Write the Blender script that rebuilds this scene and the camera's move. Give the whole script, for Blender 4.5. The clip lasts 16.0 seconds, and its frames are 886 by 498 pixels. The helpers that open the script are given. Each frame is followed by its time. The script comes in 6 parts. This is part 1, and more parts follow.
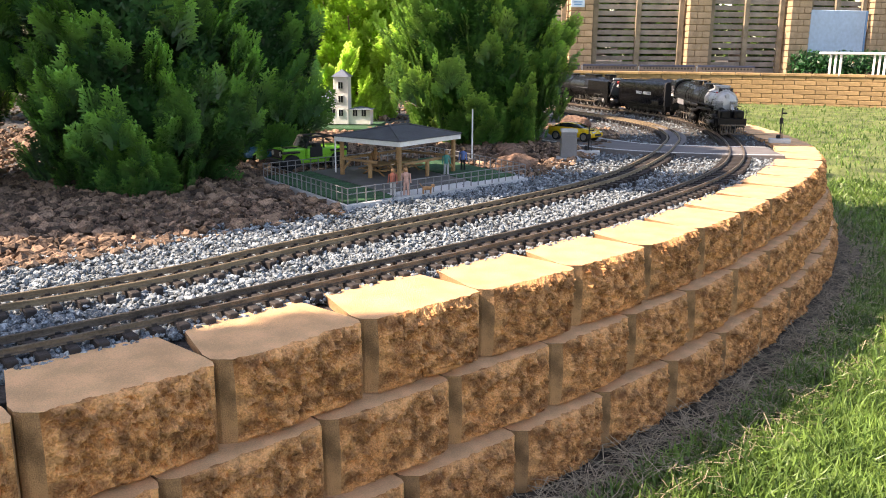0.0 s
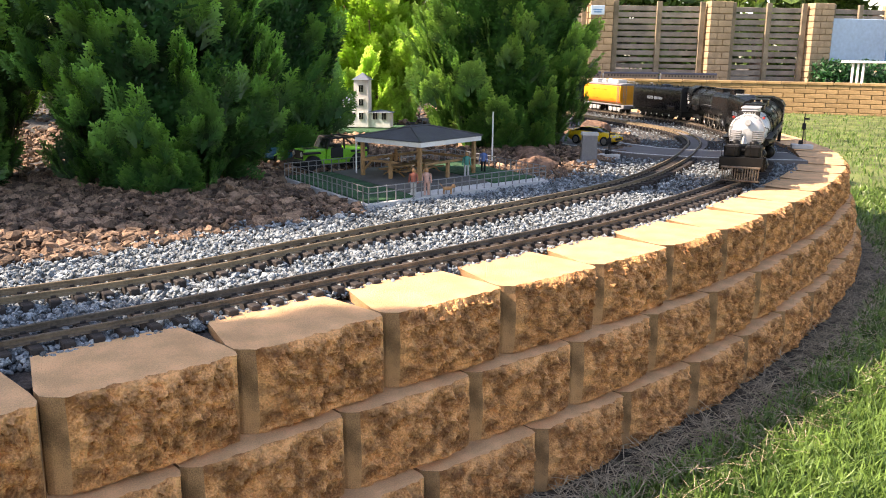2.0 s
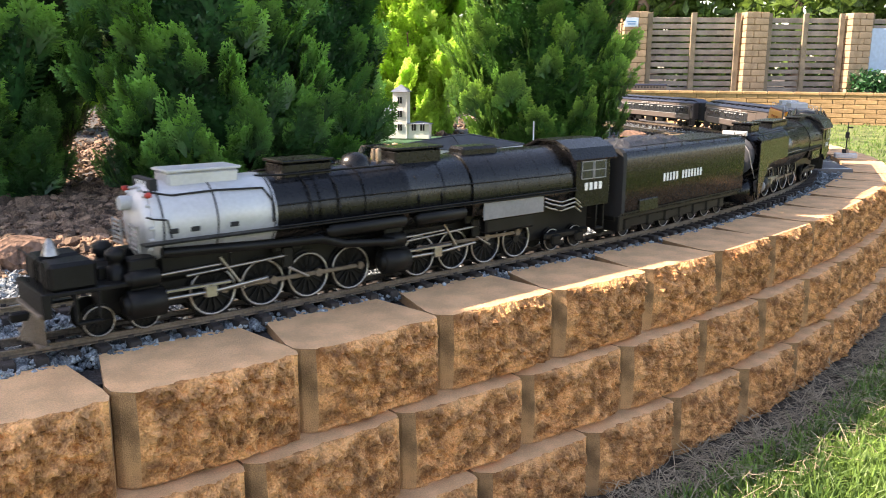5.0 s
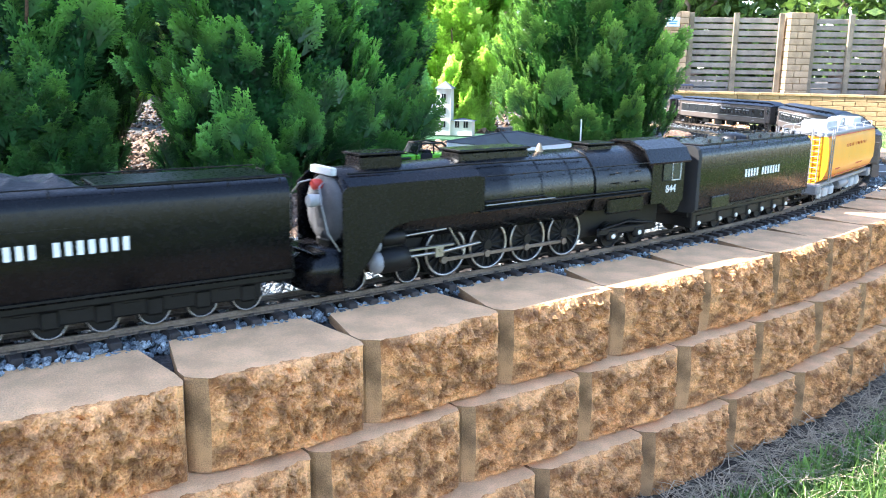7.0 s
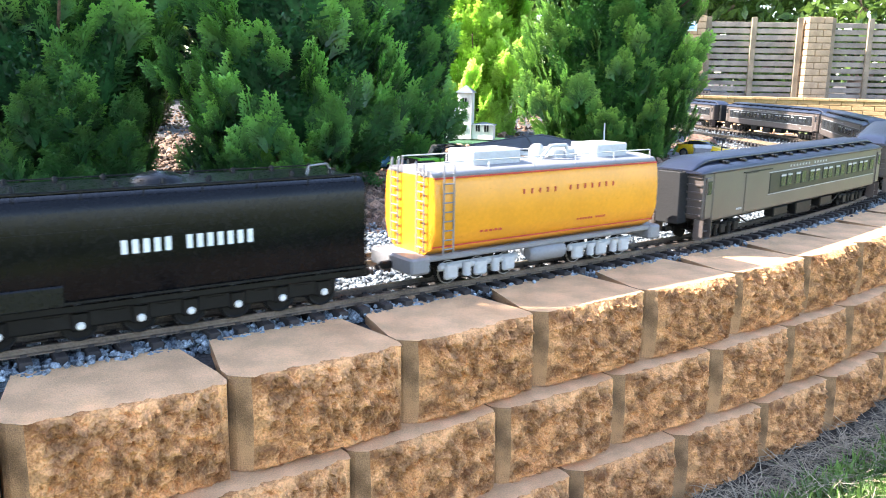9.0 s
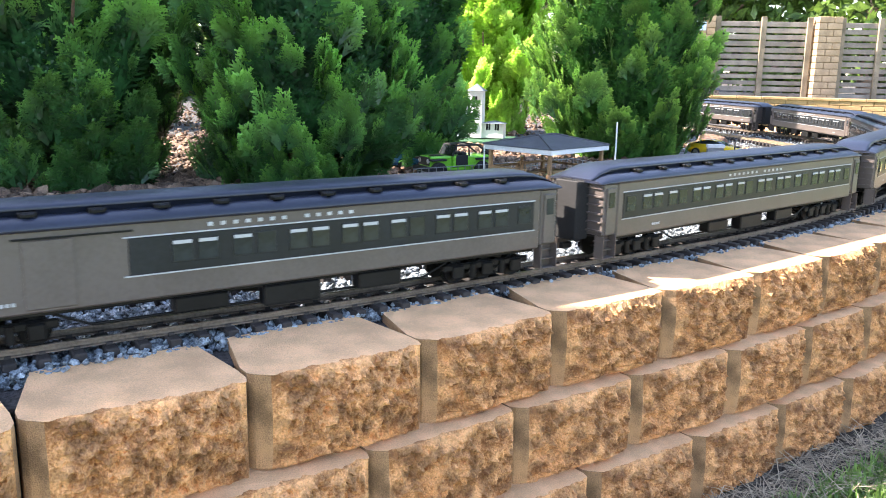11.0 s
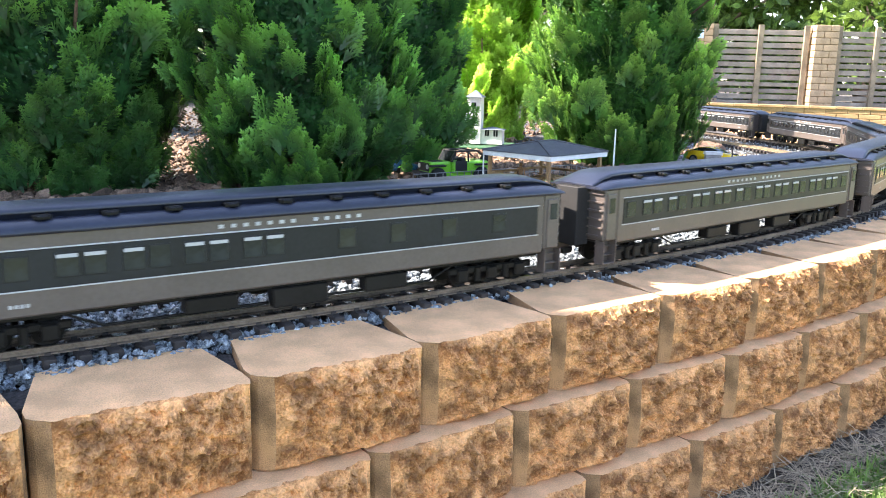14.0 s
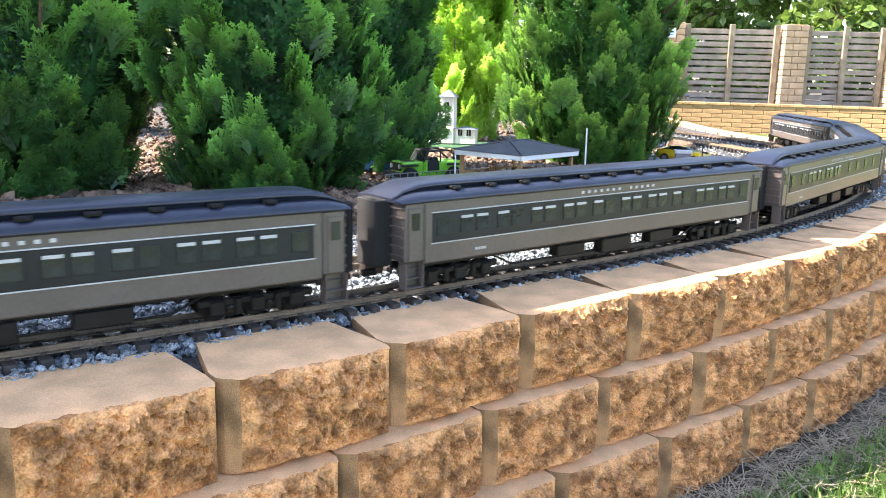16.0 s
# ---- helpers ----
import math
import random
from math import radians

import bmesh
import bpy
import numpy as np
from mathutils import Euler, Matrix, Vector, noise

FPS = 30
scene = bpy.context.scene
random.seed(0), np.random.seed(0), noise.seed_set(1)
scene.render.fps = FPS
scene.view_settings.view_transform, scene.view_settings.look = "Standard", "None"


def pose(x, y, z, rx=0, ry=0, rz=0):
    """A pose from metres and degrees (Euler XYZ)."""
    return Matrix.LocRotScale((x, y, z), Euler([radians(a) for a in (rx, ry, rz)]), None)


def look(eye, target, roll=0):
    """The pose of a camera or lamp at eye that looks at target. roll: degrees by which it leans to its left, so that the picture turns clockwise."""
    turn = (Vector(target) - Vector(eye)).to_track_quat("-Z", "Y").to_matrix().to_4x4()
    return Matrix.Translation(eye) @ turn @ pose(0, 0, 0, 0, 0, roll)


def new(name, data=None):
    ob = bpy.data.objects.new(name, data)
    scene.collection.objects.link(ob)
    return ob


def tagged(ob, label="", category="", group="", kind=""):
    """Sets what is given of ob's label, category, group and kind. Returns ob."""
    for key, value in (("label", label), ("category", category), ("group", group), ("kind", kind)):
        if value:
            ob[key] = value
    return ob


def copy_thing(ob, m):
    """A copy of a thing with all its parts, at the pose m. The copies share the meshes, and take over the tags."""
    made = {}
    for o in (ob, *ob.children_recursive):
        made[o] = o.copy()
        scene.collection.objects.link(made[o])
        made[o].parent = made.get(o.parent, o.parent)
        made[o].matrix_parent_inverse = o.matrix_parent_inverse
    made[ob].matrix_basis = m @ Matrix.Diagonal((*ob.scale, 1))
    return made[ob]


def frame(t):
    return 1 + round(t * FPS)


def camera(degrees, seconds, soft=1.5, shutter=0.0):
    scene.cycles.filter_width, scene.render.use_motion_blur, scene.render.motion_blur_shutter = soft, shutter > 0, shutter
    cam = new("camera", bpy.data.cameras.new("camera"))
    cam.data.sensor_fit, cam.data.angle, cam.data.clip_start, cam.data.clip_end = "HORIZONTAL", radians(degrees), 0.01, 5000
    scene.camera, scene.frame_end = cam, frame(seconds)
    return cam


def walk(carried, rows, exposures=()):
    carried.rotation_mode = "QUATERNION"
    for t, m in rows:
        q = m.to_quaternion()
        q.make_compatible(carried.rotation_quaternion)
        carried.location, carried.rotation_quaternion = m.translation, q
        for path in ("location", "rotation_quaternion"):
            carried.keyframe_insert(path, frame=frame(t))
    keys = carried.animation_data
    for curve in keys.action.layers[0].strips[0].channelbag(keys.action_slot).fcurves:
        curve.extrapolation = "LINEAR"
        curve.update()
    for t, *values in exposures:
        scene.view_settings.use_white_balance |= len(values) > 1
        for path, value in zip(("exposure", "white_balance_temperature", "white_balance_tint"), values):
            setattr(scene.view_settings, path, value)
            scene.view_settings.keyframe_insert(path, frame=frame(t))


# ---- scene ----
cam = camera(56.0, 16.0, soft=1.0, shutter=0.18)
PATH = [
    (0, (-0.009, 0.039, 0.627), (-1.367, 1.429, 0.156), 0.4),
    (0.5, (-0.009, 0.036, 0.622), (-1.368, 1.429, 0.16), 0.7),
    (1, (-0.012, 0.035, 0.616), (-1.377, 1.424, 0.159), 0.8),
    (1.5, (-0.014, 0.034, 0.615), (-1.394, 1.408, 0.16), 0.6),
    (2, (-0.012, 0.032, 0.611), (-1.402, 1.397, 0.157), 0.7),
    (2.5, (-0.009, 0.03, 0.61), (-1.401, 1.394, 0.159), 0.9),
    (3, (-0.012, 0.03, 0.606), (-1.411, 1.389, 0.163), 0.8),
    (3.5, (-0.013, 0.024, 0.605), (-1.423, 1.373, 0.17), 0.8),
    (4, (-0.017, 0.017, 0.602), (-1.439, 1.358, 0.176), 0.6),
    (4.5, (-0.018, 0.01, 0.601), (-1.451, 1.34, 0.179), 0.3),
    (7, (-0.043, -0.029, 0.596), (-1.539, 1.228, 0.168), 0.9),
    (7.5, (-0.045, -0.033, 0.595), (-1.546, 1.221, 0.175), 0.7),
    (8, (-0.049, -0.041, 0.597), (-1.558, 1.202, 0.177), 0.6),
    (8.5, (-0.052, -0.049, 0.598), (-1.569, 1.185, 0.177), 0.7),
    (9, (-0.056, -0.053, 0.593), (-1.575, 1.18, 0.175), 0.9),
    (11.5, (-0.071, -0.061, 0.59), (-1.599, 1.158, 0.167), 1.1),
    (12, (-0.067, -0.06, 0.588), (-1.592, 1.161, 0.162), 1.0),
    (12.5, (-0.071, -0.062, 0.586), (-1.595, 1.163, 0.161), 1.1),
    (13, (-0.072, -0.066, 0.59), (-1.596, 1.16, 0.171), 1.1),
    (13.5, (-0.067, -0.067, 0.589), (-1.593, 1.159, 0.179), 1.3),
    (14, (-0.065, -0.071, 0.591), (-1.591, 1.157, 0.184), 1.4),
    (14.5, (-0.066, -0.068, 0.593), (-1.585, 1.17, 0.191), 1.1),
    (15, (-0.06, -0.064, 0.595), (-1.564, 1.192, 0.192), 1.0),
    (15.5, (-0.059, -0.061, 0.593), (-1.55, 1.208, 0.185), 1.4),
    (16, (-0.059, -0.062, 0.592), (-1.549, 1.209, 0.185), 1.3),
]
walk(cam, [(t, look(eye, target, roll)) for t, eye, target, roll in PATH],
     [(0, 1.45, 8000, 20), (3.5, 1.5, 8000, 20), (4.7, 1.68, 8000, 20), (6.8, 2.55, 6050, 12), (8, 2.5, 6200, 13), (9, 2.47, 6450, 14), (11.4, 2.44, 6850, 16), (16, 2.44, 6950, 16)])

# ---- exposure, world and sun ----
AZ, EL = Vector((-0.65, -0.76)), radians(43)
world = bpy.data.worlds.new("sky")
scene.world = world
world.use_nodes = True
wn = world.node_tree.nodes
sky = wn.new("ShaderNodeTexSky")
sky.sky_type, sky.sun_disc = 'NISHITA', False
sky.sun_elevation, sky.sun_rotation = EL, math.atan2(AZ.x, AZ.y)
world.node_tree.links.new(sky.outputs[0], wn["Background"].inputs[0])
wn["Background"].inputs[1].default_value = 0.15
sun = new("sun", bpy.data.lights.new("sun", 'SUN'))
sun.data.energy, sun.data.angle, sun.data.color = 5.0, radians(0.5), (1.0, 0.93, 0.82)
sun.matrix_world = look((AZ.x * 20, AZ.y * 20, 20 * math.tan(EL)), (0, 0, 0))


# ---- materials ----
def mat(name, base, rough=0.7, metal=0.0, var=0.25, scale=25.0, fine=220.0, bump=0.15, piece=0.0, second=None, stain=0.0, coat=0.0, depth=0.002, spec=0.5, soft=False):
    """Two scales of noise over a base colour, with relief; piece: variation from piece to piece."""
    m = bpy.data.materials.new(name)
    m.use_nodes = True
    nt = m.node_tree
    n, link = nt.nodes, nt.links.new
    bsdf = n["Principled BSDF"]
    tc = n.new("ShaderNodeTexCoord")
    big, small = n.new("ShaderNodeTexNoise"), n.new("ShaderNodeTexNoise")
    for node, s, d in ((big, scale, 4), (small, fine, 3)):
        node.inputs["Scale"].default_value, node.inputs["Detail"].default_value = s, d
        link(tc.outputs["Object"], node.inputs["Vector"])
    ramp = n.new("ShaderNodeValToRGB")
    dark = [c * (1 - var) for c in base]
    light = second or [min(1, c * (1 + var)) for c in base]
    ramp.color_ramp.elements[0].position, ramp.color_ramp.elements[1].position = 0.40, 0.61
    ramp.color_ramp.elements[0].color, ramp.color_ramp.elements[1].color = (*dark, 1), (*light, 1)
    mixv = n.new("ShaderNodeMath")
    mixv.operation = 'MULTIPLY_ADD'
    mixv.inputs[1].default_value = 0.45
    half = n.new("ShaderNodeMath")
    half.operation = 'MULTIPLY'
    half.inputs[1].default_value = 0.55
    link(big.outputs["Fac"], half.inputs[0])
    link(small.outputs["Fac"], mixv.inputs[0])
    link(half.outputs[0], mixv.inputs[2])
    link(mixv.outputs[0], ramp.inputs[0])
    colour = ramp.outputs[0]
    if stain:
        st = n.new("ShaderNodeTexNoise")
        st.inputs["Scale"].default_value, st.inputs["Detail"].default_value = scale * 0.9, 9
        link(tc.outputs["Object"], st.inputs["Vector"])
        sr = n.new("ShaderNodeValToRGB")
        sr.color_ramp.elements[0].position, sr.color_ramp.elements[1].position = (0.30, 0.62) if soft else (0.38, 0.56)
        sr.color_ramp.elements[0].color, sr.color_ramp.elements[1].color = (1 - stain,) * 3 + (1,), (1, 1, 1, 1)
        link(st.outputs["Fac"], sr.inputs[0])
        mul = n.new("ShaderNodeMixRGB")
        mul.blend_type = 'MULTIPLY'
        mul.inputs[0].default_value = 1
        link(colour, mul.inputs[1])
        link(sr.outputs[0], mul.inputs[2])
        colour = mul.outputs[0]
    if piece:
        info, geo, add = n.new("ShaderNodeObjectInfo"), n.new("ShaderNodeNewGeometry"), n.new("ShaderNodeMath")
        add.operation = 'ADD'
        link(info.outputs["Random"], add.inputs[0])
        link(geo.outputs["Random Per Island"], add.inputs[1])
        rng = n.new("ShaderNodeMapRange")
        rng.inputs["From Max"].default_value = 2.0
        rng.inputs["To Min"].default_value, rng.inputs["To Max"].default_value = 1 - piece, 1 + piece
        link(add.outputs[0], rng.inputs["Value"])
        hsv = n.new("ShaderNodeHueSaturation")
        link(rng.outputs[0], hsv.inputs["Value"])
        link(colour, hsv.inputs["Color"])
        colour = hsv.outputs[0]
    link(colour, bsdf.inputs["Base Color"])
    bsdf.inputs["Metallic"].default_value = metal
    bsdf.inputs["Specular IOR Level"].default_value = spec
    rr = n.new("ShaderNodeMapRange")
    rr.inputs["To Min"].default_value, rr.inputs["To Max"].default_value = max(0.04, rough - 0.12), min(1, rough + 0.12)
    link(small.outputs["Fac"], rr.inputs["Value"])
    link(rr.outputs[0], bsdf.inputs["Roughness"])
    if coat:
        bsdf.inputs["Coat Weight"].default_value = coat
    if bump:
        bp = n.new("ShaderNodeBump")
        bp.inputs["Strength"].default_value, bp.inputs["Distance"].default_value = bump, depth
        link(small.outputs["Fac"], bp.inputs["Height"])
        link(bp.outputs[0], bsdf.inputs["Normal"])
    return m


def leafy(name, base, tip, glow=0.35, piece=0.35, fresh_lit=None):
    """Leaf: varies from spray to spray, lets some light through; last comes the tip colour: new shoots and painted
    light in one.
    """
    m = mat(name, base, rough=0.42, var=0.35, scale=9.0, fine=60.0, bump=0.0, piece=piece, second=tip)
    nt = m.node_tree
    link = nt.links.new
    out, bsdf = nt.nodes["Material Output"], nt.nodes["Principled BSDF"]
    colour = bsdf.inputs["Base Color"].links[0].from_socket
    if fresh_lit:
        tip_fac, mix = nt.nodes.new("ShaderNodeAttribute"), nt.nodes.new("ShaderNodeMixRGB")
        tip_fac.attribute_name = "growth_light"
        mix.inputs[2].default_value = (*fresh_lit, 1)
        link(tip_fac.outputs["Fac"], mix.inputs[0])
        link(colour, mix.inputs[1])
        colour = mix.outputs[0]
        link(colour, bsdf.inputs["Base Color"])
    tr, mx = nt.nodes.new("ShaderNodeBsdfTranslucent"), nt.nodes.new("ShaderNodeMixShader")
    link(colour, tr.inputs["Color"])
    mx.inputs[0].default_value = glow
    link(bsdf.outputs[0], mx.inputs[1])
    link(tr.outputs[0], mx.inputs[2])
    link(mx.outputs[0], out.inputs["Surface"])
    return m


def glass(name, tint=(0.02, 0.025, 0.03)):
    m = mat(name, tint, rough=0.16, var=0.3, bump=0.0)
    return m


M_SPLIT = mat("split_face", (0.62, 0.245, 0.078), rough=0.95, var=0.36, scale=62, fine=420, bump=0.9, piece=0.14, second=(0.88, 0.445, 0.185), stain=0.50, depth=0.004)
M_BLOCK = mat("block_smooth", (0.76, 0.445, 0.232), rough=0.92, var=0.17, scale=22, fine=700, bump=0.9, piece=0.06, stain=0.07, depth=0.003)
# block cheeks: a darker tone than the tops, mottled at random
M_CHEEK = mat("dark_cheek", (0.43, 0.235, 0.110), rough=0.95, var=0.35, scale=30, fine=800, bump=0.8, piece=0.2, stain=0.35, depth=0.002)
M_BED = mat("bed_soil", (0.065, 0.06, 0.058), rough=1, var=0.5, scale=30, fine=260, bump=1.0, depth=0.006)
M_BALLAST = mat("ballast_stone", (0.072, 0.089, 0.104), rough=0.85, var=0.4, scale=60, fine=500, bump=0.3, piece=0.75, second=(0.30, 0.34, 0.365))
M_REDROCK = mat("red_gravel", (0.115, 0.065, 0.042), rough=0.95, var=0.45, scale=22, fine=300, bump=0.4, piece=0.95, second=(0.40, 0.26, 0.175))
M_BOULDER = mat("boulder", (0.15, 0.085, 0.055), rough=0.95, var=0.4, scale=14, fine=120, bump=0.8, second=(0.27, 0.16, 0.11), depth=0.006)
M_WHITESTONE = mat("white_stone", (0.62, 0.60, 0.55), rough=0.8, var=0.15, scale=20, fine=120)
M_SLEEPER = mat("dark_sleeper", (0.03, 0.024, 0.022), rough=0.8, var=0.35, scale=40, fine=400, bump=0.4, piece=0.3)
M_RAIL = mat("weathered_rail", (0.135, 0.105, 0.08), rough=0.5, metal=0.35, var=0.35, scale=25, fine=300, bump=0.15)
M_BRASSRAIL = mat("brass_rail", (0.23, 0.175, 0.115), rough=0.5, metal=0.35, var=0.25, scale=25, fine=300, bump=0.15)
M_GRASSBASE = mat("lawn", (0.075, 0.105, 0.028), rough=1, var=0.45, scale=5, fine=90, bump=0.8, second=(0.17, 0.21, 0.06), depth=0.01)
M_BLADE = leafy("grass_blade", (0.070, 0.150, 0.032), (0.20, 0.32, 0.075), 0.35, 0.6)
M_STRAW = mat("dry_straw", (0.30, 0.24, 0.165), rough=0.9, var=0.3, piece=0.75, bump=0.0)
M_SOIL = mat("dry_soil", (0.050, 0.040, 0.030), rough=1, var=0.5, scale=30, fine=220, bump=1.0, second=(0.12, 0.095, 0.07), depth=0.008)
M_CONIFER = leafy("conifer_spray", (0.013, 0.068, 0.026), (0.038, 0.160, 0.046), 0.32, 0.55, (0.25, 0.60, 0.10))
# two lighter copies of the conifer leaf, sunlight painted into their colour
M_CONIFER_MID = leafy("conifer_spray_sun_mid", (0.022, 0.100, 0.024), (0.075, 0.240, 0.045), 0.40, 0.5, (0.42, 0.72, 0.13))
M_CONIFER_LIGHT = leafy("conifer_spray_sun", (0.28, 0.56, 0.04), (0.48, 0.80, 0.10), 0.60, 0.35, (0.70, 0.92, 0.24))
M_BARK = mat("bark", (0.16, 0.10, 0.07), rough=0.95, var=0.4, scale=30, fine=150, bump=0.8, depth=0.004)
M_LEAF = leafy("broad_leaf", (0.06, 0.13, 0.025), (0.20, 0.33, 0.06), 0.4)
M_GUM = mat("gum_bark", (0.42, 0.27, 0.19), rough=0.9, var=0.25, scale=6, fine=60)
M_BRICK = mat("tan_brick", (0.43, 0.30, 0.185), rough=0.9, var=0.2, scale=10, fine=120, bump=0.4, piece=0.15)
M_WALLBRICK = mat("brown_brick", (0.30, 0.195, 0.095), rough=0.95, var=0.3, scale=12, fine=120, bump=0.5, piece=0.2)
M_MORTAR = mat("mortar", (0.25, 0.17, 0.095), rough=1, var=0.2)
M_FENCE = mat("grey_timber", (0.27, 0.225, 0.185), rough=0.9, var=0.3, scale=6, fine=90, bump=0.4, piece=0.25)
M_POST = mat("fence_post", (0.24, 0.19, 0.13), rough=0.9, var=0.3, scale=8, fine=90, bump=0.4)
M_BLACK = mat("loco_black", (0.0055, 0.0055, 0.006), metal=0.1, spec=0.35, rough=0.29, var=0.3, scale=18, fine=240, bump=0.05)
M_SATIN = mat("tender_black", (0.0035, 0.0035, 0.0045), spec=0.24, rough=0.26, var=0.3, scale=14, fine=240, bump=0.03)
M_SILVER = mat("silver_paint", (0.46, 0.465, 0.48), rough=0.38, metal=0.25, var=0.08, scale=20, fine=240, bump=0.04)
M_STEEL = mat("bright_steel", (0.34, 0.32, 0.30), rough=0.32, metal=0.9, var=0.15, scale=30, fine=300, bump=0.05)
M_DARKSTEEL = mat("dark_steel", (0.008, 0.0078, 0.0078), rough=0.45, metal=0.1, spec=0.2, var=0.3, scale=30, fine=300, bump=0.08)
M_COAL = mat("coal", (0.018, 0.018, 0.02), rough=0.45, var=0.5, scale=120, fine=500, bump=0.6)
M_YELLOW = mat("armour_yellow", (0.72, 0.29, 0.016), rough=0.33, var=0.07, scale=14, fine=200, bump=0.03)
M_GREYPAINT = mat("grey_paint", (0.19, 0.19, 0.20), rough=0.5, var=0.12, scale=20, fine=240)
M_PALE = mat("pale_grey_paint", (0.42, 0.425, 0.43), rough=0.5, var=0.1)
M_RED = mat("red_paint", (0.42, 0.03, 0.02), rough=0.45, var=0.1, bump=0.0)
M_COACH = mat("coach_grey", (0.092, 0.075, 0.068), rough=0.34, var=0.12, scale=12, fine=240, bump=0.05)
M_COACHDARK = mat("coach_charcoal", (0.014, 0.016, 0.019), spec=0.3, rough=0.36, var=0.2, scale=12, fine=240, bump=0.03)
M_ROOF = mat("coach_roof", (0.014, 0.018, 0.034), rough=0.40, var=0.25, scale=10, fine=240, bump=0.06)
M_WHITE = mat("white_paint", (0.74, 0.74, 0.72), rough=0.55, var=0.07, scale=12, fine=150, bump=0.05)
M_PANE = glass("dark_pane", (0.018, 0.022, 0.026))
M_TIMBER = mat("pine_timber", (0.33, 0.19, 0.085), rough=0.75, var=0.25, scale=30, fine=300, bump=0.2)
M_SHINGLE = mat("charcoal_roof", (0.062, 0.064, 0.072), rough=0.75, var=0.2, scale=30, fine=350, bump=0.3)
M_TURF = mat("toy_turf", (0.022, 0.085, 0.035), rough=1, var=0.4, scale=40, fine=700, bump=0.8)
M_PAVE = mat("pale_paving", (0.50, 0.50, 0.50), rough=0.8, var=0.12, scale=20, fine=300)
M_DECK = mat("dark_deck", (0.10, 0.095, 0.09), rough=0.8, var=0.2, scale=20, fine=300)
M_ROAD = mat("toy_road", (0.14, 0.13, 0.13), rough=0.85, var=0.15, scale=18, fine=400, bump=0.2)
M_GALV = mat("galvanised", (0.24, 0.24, 0.245), rough=0.45, metal=0.5, var=0.15)
M_LIME = mat("lime_paint", (0.16, 0.50, 0.03), rough=0.3, var=0.06, bump=0.0, coat=0.5)
M_CAMYEL = mat("car_yellow", (0.74, 0.46, 0.02), rough=0.25, var=0.05, bump=0.0, coat=0.6)
M_BLUE = mat("car_blue", (0.05, 0.20, 0.42), rough=0.28, var=0.08, bump=0.0, coat=0.6)
M_RUBBER = mat("rubber", (0.011, 0.011, 0.012), rough=0.8, var=0.2)
M_BLUEROOF = mat("slate_roof", (0.10, 0.125, 0.17), rough=0.7, var=0.15)
M_PANEL = mat("pale_blue_board", (0.40, 0.52, 0.66), rough=0.5, var=0.12, scale=1.2, fine=20, bump=0.0)
M_FIGRED = mat("figure_red", (0.30, 0.09, 0.06), rough=0.7)
M_FIGPINK = mat("figure_pink", (0.50, 0.30, 0.25), rough=0.7)
M_FIGTEAL = mat("figure_teal", (0.04, 0.24, 0.20), rough=0.7)
M_FIGBLUE = mat("figure_blue", (0.10, 0.18, 0.42), rough=0.7)
M_FIGTAN = mat("figure_tan", (0.42, 0.22, 0.10), rough=0.7)


